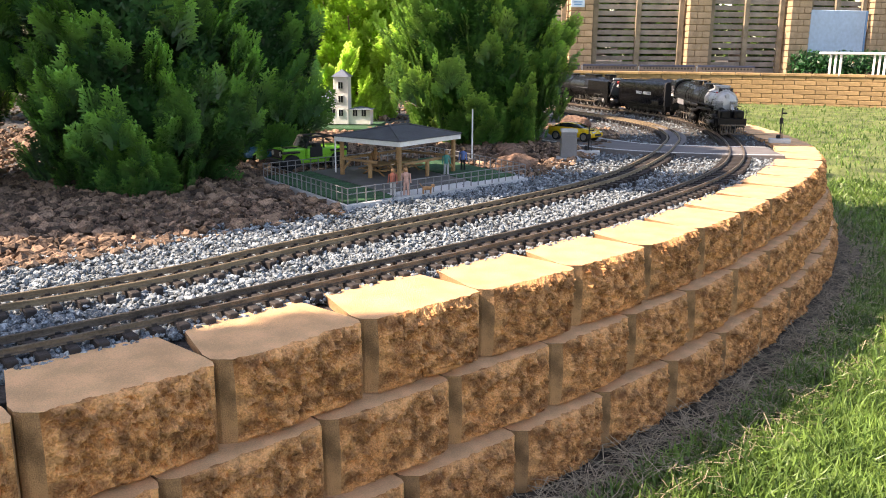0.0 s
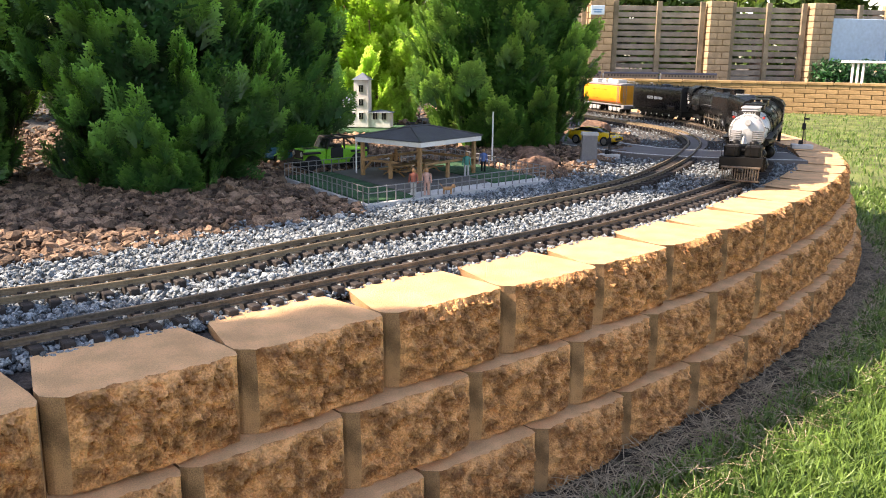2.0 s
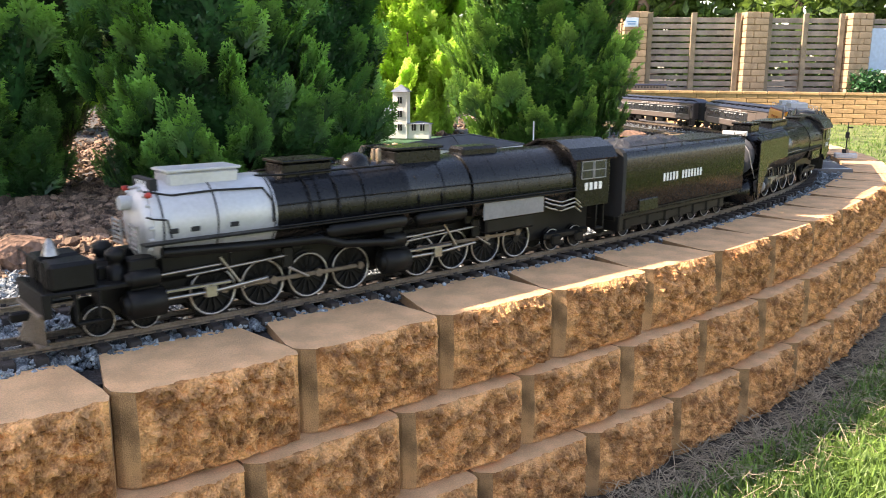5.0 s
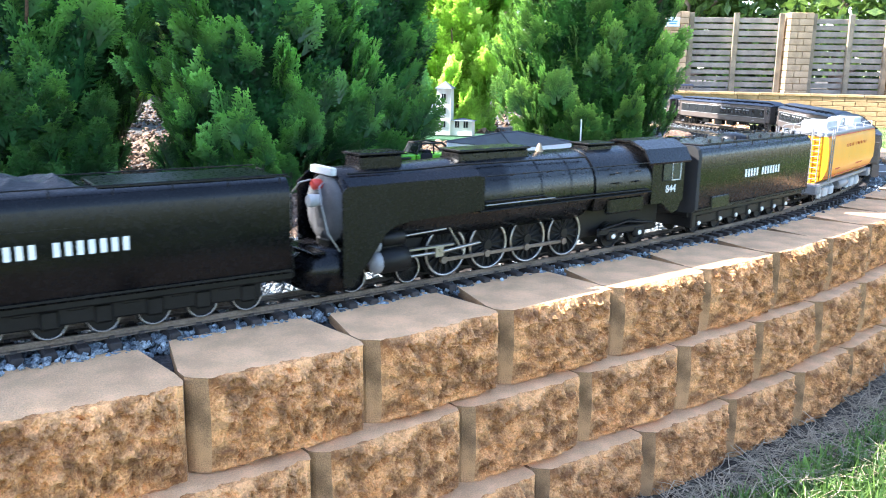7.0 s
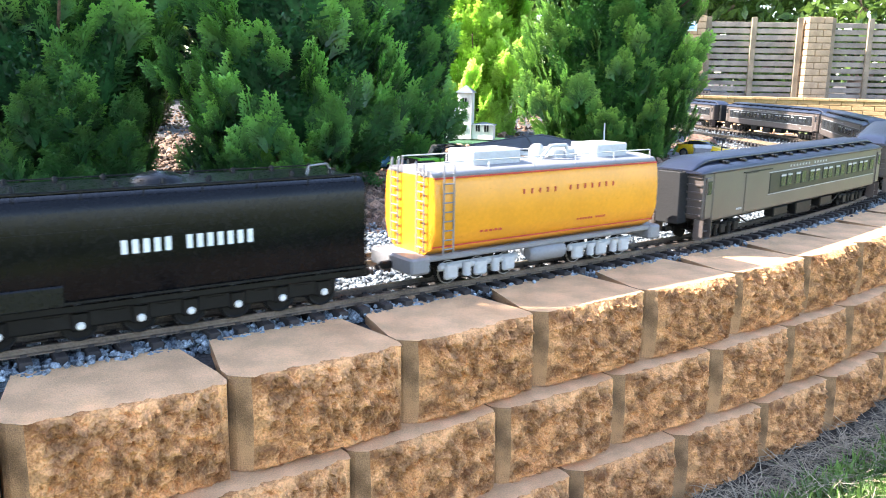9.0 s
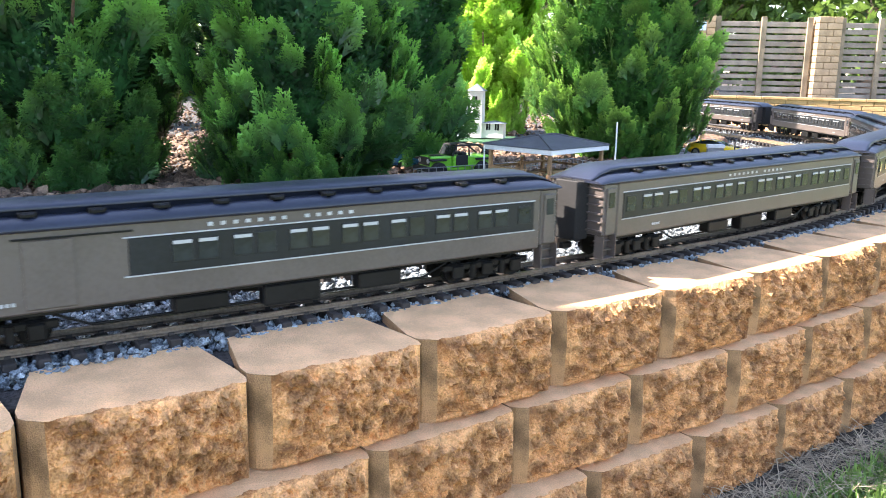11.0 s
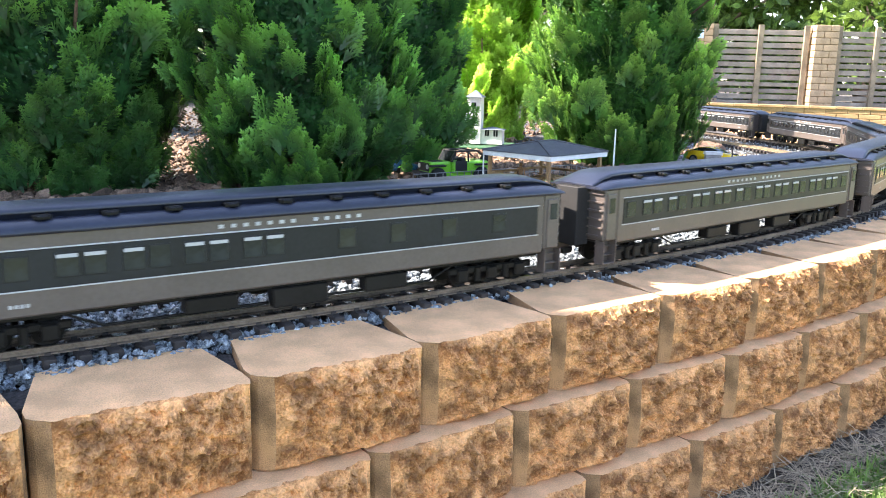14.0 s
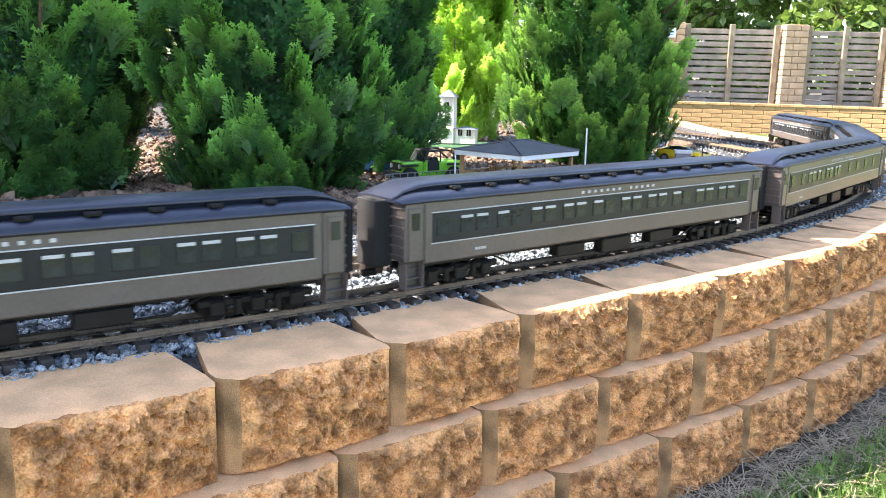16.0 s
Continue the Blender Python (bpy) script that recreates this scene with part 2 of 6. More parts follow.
# ---- mesh tools ----
class Geo:
    def __init__(self):
        self.v, self.f, self.s, self.m = [], [], [], []

    def add(self, v, f, smooth=False, m=0):
        k = len(self.v)
        self.v += [tuple(p) for p in v]
        self.f += [tuple(i + k for i in q) for q in f]
        self.s += [smooth] * len(f)
        self.m += [m] * len(f)
        return self

    def box(self, x0, x1, y0, y1, z0, z1, b=0.0, m=0):
        """A box, its edges chamfered by b."""
        if b <= 0:
            v = [(x, y, z) for x in (x0, x1) for y in (y0, y1) for z in (z0, z1)]
            return self.add(v, [(0, 1, 3, 2), (4, 6, 7, 5), (0, 4, 5, 1), (2, 3, 7, 6), (0, 2, 6, 4), (1, 5, 7, 3)], m=m)
        lo, hi = (x0, y0, z0), (x1, y1, z1)
        v, at = [], {}
        for c in [(i, j, k) for i in (0, 1) for j in (0, 1) for k in (0, 1)]:
            for a in range(3):
                p = [(hi[d] - (b if d != a else 0)) if c[d] else (lo[d] + (b if d != a else 0)) for d in range(3)]
                at[c, a] = len(v)
                v.append(p)
        f = []
        for a in range(3):
            u, w = [d for d in range(3) if d != a]
            for side in (0, 1):
                q = []
                for i, j in ((0, 0), (1, 0), (1, 1), (0, 1)):
                    c = [0, 0, 0]
                    c[a], c[u], c[w] = side, i, j
                    q.append(at[tuple(c), a])
                f.append(q)
            for i in (0, 1):
                for j in (0, 1):
                    c0, c1 = [0, 0, 0], [0, 0, 0]
                    c0[u] = c1[u] = i
                    c0[w] = c1[w] = j
                    c1[a] = 1
                    c0, c1 = tuple(c0), tuple(c1)
                    f.append([at[c0, u], at[c1, u], at[c1, w], at[c0, w]])
        for c in [(i, j, k) for i in (0, 1) for j in (0, 1) for k in (0, 1)]:
            f.append([at[c, 0], at[c, 1], at[c, 2]])
        mid = Vector([(l + h) / 2 for l, h in zip(lo, hi)])
        out = []
        for q in f:
            p = [Vector(v[i]) for i in q]
            nrm = (p[1] - p[0]).cross(p[2] - p[0])
            out.append(q if nrm.dot(sum(p, Vector()) / len(p) - mid) > 0 else q[::-1])
        return self.add(v, out, m=m)

    def rings(self, rings, smooth=True, caps=True, m=0):
        """A skin over rings of equal length."""
        n = len(rings[0])
        v = [p for r in rings for p in r]
        f = [(i * n + k, i * n + (k + 1) % n, (i + 1) * n + (k + 1) % n, (i + 1) * n + k) for i in range(len(rings) - 1) for k in range(n)]
        self.add(v, f, smooth, m)
        if caps:
            self.add(rings[0], [tuple(range(n))[::-1]], False, m)
            self.add(rings[-1], [tuple(range(n))], False, m)
        return self

    def lathe(self, p0, p1, prof, n=16, caps=True, m=0):
        """Turned about the line p0-p1; prof: (share of the length, radius)."""
        p0, p1 = Vector(p0), Vector(p1)
        d = p1 - p0
        u = d.normalized().orthogonal().normalized()
        w = d.normalized().cross(u)
        R = [[p0 + d * t + (u * math.cos(2 * math.pi * k / n) + w * math.sin(2 * math.pi * k / n)) * r for k in range(n)] for t, r in prof]
        return self.rings(R, True, caps, m)

    def rod(self, p0, p1, r, n=8, m=0):
        return self.lathe(p0, p1, [(0, r), (1, r)], n, m=m)

    def pipe(self, pts, r, n=6, m=0):
        for a, b in zip(pts, pts[1:]):
            self.rod(a, b, r, n, m)
        return self

    def prism(self, prof, x0, x1, smooth=False, m=0):
        """A profile of (y, z), run along x."""
        return self.rings([[(x0, y, z) for y, z in prof], [(x1, y, z) for y, z in prof]], smooth, True, m)

    def wheel(self, x, y, z, r, w, spokes=0, m=0):
        """A flanged wheel on an axle along y, with tyre, hub and spokes."""
        R = lambda rr, yy: [(x + rr * math.cos(2 * math.pi * k / 24), yy, z + rr * math.sin(2 * math.pi * k / 24)) for k in range(24)]
        self.rings([R(r * 0.86, y - w / 2), R(r, y - w / 2), R(r, y + w / 2), R(r * 0.86, y + w / 2), R(r * 0.86, y - w / 2)], True, False, m)
        if spokes:
            for k in range(spokes):
                a = 2 * math.pi * k / spokes
                c, s = math.cos(a), math.sin(a)
                self.rod((x + c * r * 0.15, y, z + s * r * 0.15), (x + c * r * 0.88, y, z + s * r * 0.88), r * 0.045, 5, m)
            self.lathe((x, y - w * 0.6, z), (x, y + w * 0.6, z), [(0, r * 0.2), (1, r * 0.2)], 12, m=m)
        else:
            self.lathe((x, y - w * 0.3, z), (x, y + w * 0.3, z), [(0, r * 0.87), (1, r * 0.87)], 20, m=m)
        return self


def mesh_of(name, g, mats):
    me = bpy.data.meshes.new(name)
    me.from_pydata(g.v, [], g.f)
    for m in mats if isinstance(mats, (list, tuple)) else [mats]:
        me.materials.append(m)
    me.polygons.foreach_set("use_smooth", g.s)
    me.polygons.foreach_set("material_index", g.m)
    me.update()
    return me


def part(name, g, mats, parent=None, label="", at=None, kind=""):
    ob = new(name, mesh_of(name, g, mats))
    if parent:
        ob.parent = parent
    if at is not None:
        ob.matrix_basis = at
    return tagged(ob, label, kind=kind)


def thing(name, label, category, m=None, group=""):
    ob = new(name)
    ob.empty_display_size = 0.05
    if m is not None:
        ob.matrix_basis = m
    return tagged(ob, label, category, group)


def raw(name, v, f, mats, kind="stuff", label="", category="", smooth=False):
    """A large mesh straight from arrays; f: n x 3 or n x 4."""
    me = bpy.data.meshes.new(name)
    v, f = np.asarray(v, np.float32), np.asarray(f, np.int32)
    me.vertices.add(len(v))
    me.vertices.foreach_set("co", v.ravel())
    k = f.shape[1]
    me.loops.add(f.size)
    me.loops.foreach_set("vertex_index", f.ravel())
    me.polygons.add(len(f))
    me.polygons.foreach_set("loop_start", np.arange(0, f.size, k, dtype=np.int32))
    me.polygons.foreach_set("use_smooth", np.full(len(f), smooth))
    me.materials.append(mats)
    me.update(calc_edges=True)
    return tagged(new(name, me), label, category, kind=kind)


# ---- lines of the plan ----
def dense(C, n=40):
    C = np.array(C, float)
    P = np.vstack([2 * C[0] - C[1], C, 2 * C[-1] - C[-2]])
    out = []
    for i in range(1, len(P) - 2):
        p0, p1, p2, p3 = P[i - 1:i + 3]
        for k in range(n):
            u = k / n
            out.append(.5 * ((2 * p1) + (-p0 + p2) * u + (2 * p0 - 5 * p1 + 4 * p2 - p3) * u * u + (-p0 + 3 * p1 - 3 * p2 + p3) * u ** 3))
    out.append(P[-2])
    return np.array(out)


class Line:
    def __init__(self, ctrl):
        self.p = dense(ctrl)
        self.s = np.r_[0, np.cumsum(np.hypot(*np.diff(self.p, axis=0).T))]

    def at(self, s):
        return np.array([np.interp(s, self.s, self.p[:, 0]), np.interp(s, self.s, self.p[:, 1])])

    def way(self, s):
        d = self.at(s + 0.01) - self.at(s - 0.01)
        return d / np.hypot(*d)

    def near(self, x, y):
        return self.s[np.argmin((self.p[:, 0] - x) ** 2 + (self.p[:, 1] - y) ** 2)]

    def side(self, s, d):
        """The point d to the left of the line at s."""
        w = self.way(s)
        return self.at(s) + d * np.array([-w[1], w[0]])


RAILTOP, BED = 0.314, 0.287
TRACK = Line([(-10.5, 4.4), (-9.4, 5.5), (-8.4, 6.2), (-7.2, 6.6), (-6.0, 6.4), (-5.0, 5.8), (-4.0, 4.95), (-3.3, 4.35), (-2.7, 4.0), (-2.32, 3.84), (-2.0, 3.65), (-1.75, 3.42), (-1.545, 3.16), (-1.375, 2.91), (-1.215, 2.63), (-1.11, 2.40), (-1.04, 2.20), (-.985, 1.98), (-.945, 1.75), (-.915, 1.50), (-.901, 1.27), (-.904, 1.0), (-.915, .76), (-.924, .52), (-.943, .30), (-.975, 0.0), (-1.02, -.4), (-1.10, -1.0), (-1.30, -2.4), (-1.6, -4.0), (-2.0, -6.0), (-2.4, -8.4)])
LOOP = Line([(-3.2, 4.0), (-2.7, 3.66), (-2.2, 3.42), (-1.9, 3.24), (-1.70, 3.04), (-1.56, 2.84), (-1.46, 2.64), (-1.345, 2.38), (-1.255, 2.13), (-1.185, 1.90), (-1.14, 1.66), (-1.122, 1.42), (-1.113, 1.18), (-1.112, .98), (-1.105, .78), (-1.09, .62), (-1.093, .48), (-1.11, .36), (-1.135, .2), (-1.18, -.1), (-1.25, -.5), (-1.4, -1.2), (-1.7, -2.6), (-2.2, -5.0), (-2.8, -8.4)])
WALL = Line([(-2.2, -8.4), (-1.6, -5.5), (-1.2, -3.0), (-.95, -1.4), (-.86, -.7), (-.80, -.15), (-.775, .2), (-.765, .46), (-.757, .67), (-.745, .87), (-.734, 1.063), (-.73, 1.25), (-.736, 1.458), (-.755, 1.686), (-.786, 1.937), (-.838, 2.214), (-.919, 2.531), (-1.07, 2.917), (-1.31, 3.28), (-1.64, 3.66), (-2.2, 4.12), (-3.0, 4.72), (-4.1, 5.75), (-5.2, 6.7), (-6.4, 7.3), (-7.6, 7.4), (-9.0, 6.9), (-10.6, 5.6)])


# ---- ground ----
def lawn():
    """One sheet to the horizon, falling gently to the far terrace."""
    xs = np.r_[-600, -200, -80, -40, np.arange(-26, 14.1, 0.5), 30, 80, 200, 600]
    ys = np.r_[-600, -200, -60, -20, np.arange(-10, 26.1, 0.5), 40, 90, 250, 800]
    X, Y = np.meshgrid(xs, ys, indexing="ij")
    Z = -0.05 * np.clip((np.hypot(X, Y) - 4.0) / 7.5, 0, 1) - 0.004
    n, k = len(xs), len(ys)
    i, j = np.meshgrid(np.arange(n - 1), np.arange(k - 1), indexing="ij")
    q = np.stack([i * k + j, (i + 1) * k + j, (i + 1) * k + j + 1, i * k + j + 1], -1).reshape(-1, 4)
    raw("ground", np.stack([X, Y, Z], -1).reshape(-1, 3), q, M_GRASSBASE, "structure", "green lawn with dry patches", "lawn", True)


def bed():
    """The raised bed behind the block wall."""
    g = Geo()
    top = [tuple(WALL.side(s, 0.07)) for s in np.arange(0, WALL.s[-1], 0.12)]
    ring = top + [(-13, 5.0), (-13, -8.4)]
    g.add([(x, y, BED) for x, y in ring], [tuple(range(len(ring)))])
    k = len(ring)
    g.add([(x, y, BED) for x, y in ring] + [(x, y, -0.2) for x, y in ring], [(i, i + k, (i + 1) % k + k, (i + 1) % k) for i in range(k)])
    tagged(part("raised_bed", g, M_BED), "dark gravelly soil filling the raised railway bed", "garden bed", kind="structure")


lawn()
bed()


# ---- retaining wall ----
def block_mesh(seed, nx=84, nz=46, half=0.0985, depth=0.127, h=0.0992):
    """A split-face block: rough front, one wide smooth rounded cheek, tapering back. Front at y = 0 facing -y, along x, base at z = 0."""
    g = Geo()
    left, right = -half + 0.017, half - 0.004
    xs, zs = np.linspace(left, right, nx), np.linspace(0.0, h, nz)
    v = []
    for iz, z in enumerate(zs):
        for ix, x in enumerate(xs):
            p = Vector((x + seed * 3.1, z, seed * 1.7))
            w = p + Vector((noise.noise(p * 30), noise.noise(p * 30 + Vector((7, 0, 0))), 0)) * .006
            d = 0.010 * noise.noise(p * 15) + 0.013 * (.5 - abs(noise.noise(w * 38))) + 0.010 * (.4 - abs(noise.noise(w * 85))) + 0.006 * noise.noise(w * 160) + 0.0045 * noise.noise(p * 310) - .004
            e = min(1, min(ix, (nx - 1 - ix) * 1.5) * 10 / nx + .1) * min(1, 0.35 + min(iz, nz - 1 - iz) * 7 / nz)
            bulge = 0.011 * (1 - (x / half) ** 2)
            jag = 0.005 * noise.noise(p * 75) if iz in (0, nz - 1) else 0
            dz = 0.0016 * noise.noise(p * 60) if iz == nz - 1 else 0
            v.append((x, -(d + 0.004) * e - bulge * math.sqrt(max(0, math.sin(math.pi * z / h))) - 0.003 + jag, z + min(0, dz)))
    g.add(v, [(i * nx + k, i * nx + k + 1, (i + 1) * nx + k + 1, (i + 1) * nx + k) for i in range(nz - 1) for k in range(nx - 1)], False, 0)
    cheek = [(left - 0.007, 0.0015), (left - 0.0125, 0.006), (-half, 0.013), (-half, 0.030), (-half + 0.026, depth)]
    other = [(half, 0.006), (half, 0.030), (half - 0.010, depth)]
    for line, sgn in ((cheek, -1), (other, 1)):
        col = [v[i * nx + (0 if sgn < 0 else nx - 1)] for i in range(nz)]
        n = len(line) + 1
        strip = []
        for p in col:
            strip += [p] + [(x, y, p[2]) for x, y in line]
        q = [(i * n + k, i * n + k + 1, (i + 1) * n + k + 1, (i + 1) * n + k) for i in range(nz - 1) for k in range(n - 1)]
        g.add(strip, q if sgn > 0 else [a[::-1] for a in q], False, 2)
    for z, row in ((0.0, 0), (h, nz - 1)):
        ring = [v[row * nx + k] for k in range(nx)] + [(x, y, z) for x, y in other] + [(x, y, z) for x, y in cheek[::-1]]
        q = tuple(range(len(ring)))
        g.add(ring, [q if z else q[::-1]], False, 1)
    xr, xl = half - 0.010, -half + 0.026
    g.add([(xr, depth, 0), (xl, depth, 0), (xl, depth, h), (xr, depth, h)], [(0, 1, 2, 3)], False, 1)
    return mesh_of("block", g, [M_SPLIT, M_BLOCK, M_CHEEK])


def wall():
    kinds, plain = [block_mesh(i) for i in range(9)], [block_mesh(i + 20, 12, 6) for i in range(4)]
    wall_ob = new("retaining_wall")
    tagged(wall_ob, "curved garden wall of tan split-face concrete blocks in three courses", "retaining wall", kind="structure")
    rnd = random.Random(4)
    for course, (out, joint_y) in enumerate(((0.054, 1.085), (0.027, 0.785), (0.0, 0.470))):
        line = Line([tuple(WALL.side(s, -out)) for s in np.arange(0, WALL.s[-1], 0.4)])
        s0 = line.s[np.argmin(np.hypot(line.p[:, 0] + 0.74, line.p[:, 1] - joint_y))]
        pitch = 0.2005
        k = -int((s0 - 0.2) / pitch)
        while s0 + (k + 1) * pitch < line.s[-1] - 0.1:
            s = s0 + (k + 0.5) * pitch
            x, y = line.at(s)
            w = line.way(s)
            a = math.degrees(math.atan2(w[1], w[0]))
            m = pose(x, y, course * 0.1 + rnd.uniform(-0.0008, 0.0008), rnd.uniform(-.3, .3), rnd.uniform(-.4, .4), a + rnd.uniform(-0.8, 0.8)) @ pose(0, rnd.uniform(-0.002, 0.002), 0)
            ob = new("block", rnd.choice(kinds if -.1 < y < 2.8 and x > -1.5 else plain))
            ob.parent = wall_ob
            ob.matrix_basis = m
            k += 1


wall()


# ---- track ----
def rails(line, name, rail_mat, label, gauge=0.0425):
    ob = thing(name, label, "railway track")
    for sgn in (-1, 1):
        g = Geo()
        prof = [(-.0035, -.0085), (.0035, -.0085), (.0035, -.0072), (.0009, -.0062), (.0009, -.0028), (.0019, -.0020), (.0019, -.0003), (.0014, 0), (-.0014, 0), (-.0019, -.0003), (-.0019, -.0020), (-.0009, -.0028), (-.0009, -.0062), (-.0035, -.0072)]
        rings = []
        for s in np.arange(0.02, line.s[-1] - 0.02, 0.05):
            rings.append([(*line.side(s, sgn * gauge / 2 + a), RAILTOP + b) for a, b in prof])
        g.rings(rings, False)
        part("rail", g, rail_mat, ob)
    g = Geo()
    rnd = random.Random(2)
    count = 0
    for s in np.arange(0.03, line.s[-1] - 0.03, 0.0315):
        x, y = line.at(s)
        near = 0.1 < y < 2.4 and x > -1.6
        w = line.way(s)
        m = pose(x, y, RAILTOP - 0.0086, 0, 0, math.degrees(math.atan2(w[1], w[0])) + rnd.uniform(-1.5, 1.5))
        b = Geo().box(-.0065, .0065, -.043, .043, -.012, 0, .0012)
        for sgn in (-1, 1):
            for d in (-1, 1):
                b.box(-.003, .003, sgn * gauge / 2 + d * .0045 - .0012, sgn * gauge / 2 + d * .0045 + .0012, 0, .0028)
        if near and count < 145:
            if count == 0:
                sl = mesh_of("sleeper", b, M_SLEEPER)
            count += 1
            o = new("sleeper", sl)
            o.parent, o.matrix_basis = ob, m
        else:
            g.add([m @ Vector(p) for p in b.v], b.f)
    part("distant_sleeper", g, M_SLEEPER, ob, kind="stuff")
    return ob


rails(TRACK, "railway_track", M_RAIL, "brown-weathered model railway track with dark sleepers in blue ballast")
rails(LOOP, "railway_track", M_BRASSRAIL, "brassy model railway loop track on dark plastic sleepers")


# ---- loose stone ----
def stones(name, pts, size, material, label, seed=0, squash=0.7):
    """Angular stones, a rough eight-faced lump at each place."""
    rng = np.random.default_rng(seed)
    n = len(pts)
    base = np.array([(1, 0, 0), (-1, 0, 0), (0, 1, 0), (0, -1, 0), (0, 0, 1), (0, 0, -1), (.65, .65, .5), (-.65, .6, .5), (-.6, -.65, .5), (.65, -.6, .5)], float)
    tri = np.array([(4, 6, 7), (4, 7, 8), (4, 8, 9), (4, 9, 6), (0, 6, 9), (2, 7, 6), (1, 8, 7), (3, 9, 8), (0, 2, 6), (2, 1, 7), (1, 3, 8), (3, 0, 9), (5, 2, 0), (5, 1, 2), (5, 3, 1), (5, 0, 3)])
    V = base[None] * (1 + rng.uniform(-.32, .32, (n, 10, 3)))
    q = rng.normal(size=(n, 4))
    q /= np.linalg.norm(q, axis=1)[:, None]
    w, x, y, z = q.T
    R = np.stack([1 - 2 * (y * y + z * z), 2 * (x * y - z * w), 2 * (x * z + y * w), 2 * (x * y + z * w), 1 - 2 * (x * x + z * z), 2 * (y * z - x * w), 2 * (x * z - y * w), 2 * (y * z + x * w), 1 - 2 * (x * x + y * y)], 1).reshape(n, 3, 3)
    V = np.einsum("nij,nkj->nki", R, V * np.array([1, .85, .7]))
    V[:, :, 2] *= squash
    r = (size * rng.uniform(.55, 1.25, n)) if np.isscalar(size) else size
    V = V * r[:, None, None] + pts[:, None, :]
    F = (tri[None] + (np.arange(n) * 10)[:, None, None]).reshape(-1, 3)
    return raw(name, V.reshape(-1, 3), F, material, "stuff", label, "gravel")


def inside(P, margin=0.0):
    """Which of the points lie behind the wall's top course."""
    d = ((P[:, None, :2] - WALL.p[None, ::6]) ** 2).sum(-1)
    i = d.argmin(1) * 6
    i2 = np.minimum(i + 1, len(WALL.p) - 1)
    w = WALL.p[i2] - WALL.p[np.maximum(i2 - 2, 0)]
    r = P[:, :2] - WALL.p[i]
    return (w[:, 0] * r[:, 1] - w[:, 1] * r[:, 0]) / np.maximum(1e-9, np.hypot(*w.T)) > margin


def line_distance(P, line, step=4):
    out = np.full(len(P), 9.0)
    for q in line.p[::step]:
        out = np.minimum(out, np.hypot(P[:, 0] - q[0], P[:, 1] - q[1]))
    return out


PAD = [(-1.346, 1.119), (-1.33, 1.691), (-1.66, 1.93), (-1.90, 1.35), (-1.787, 1.206)]


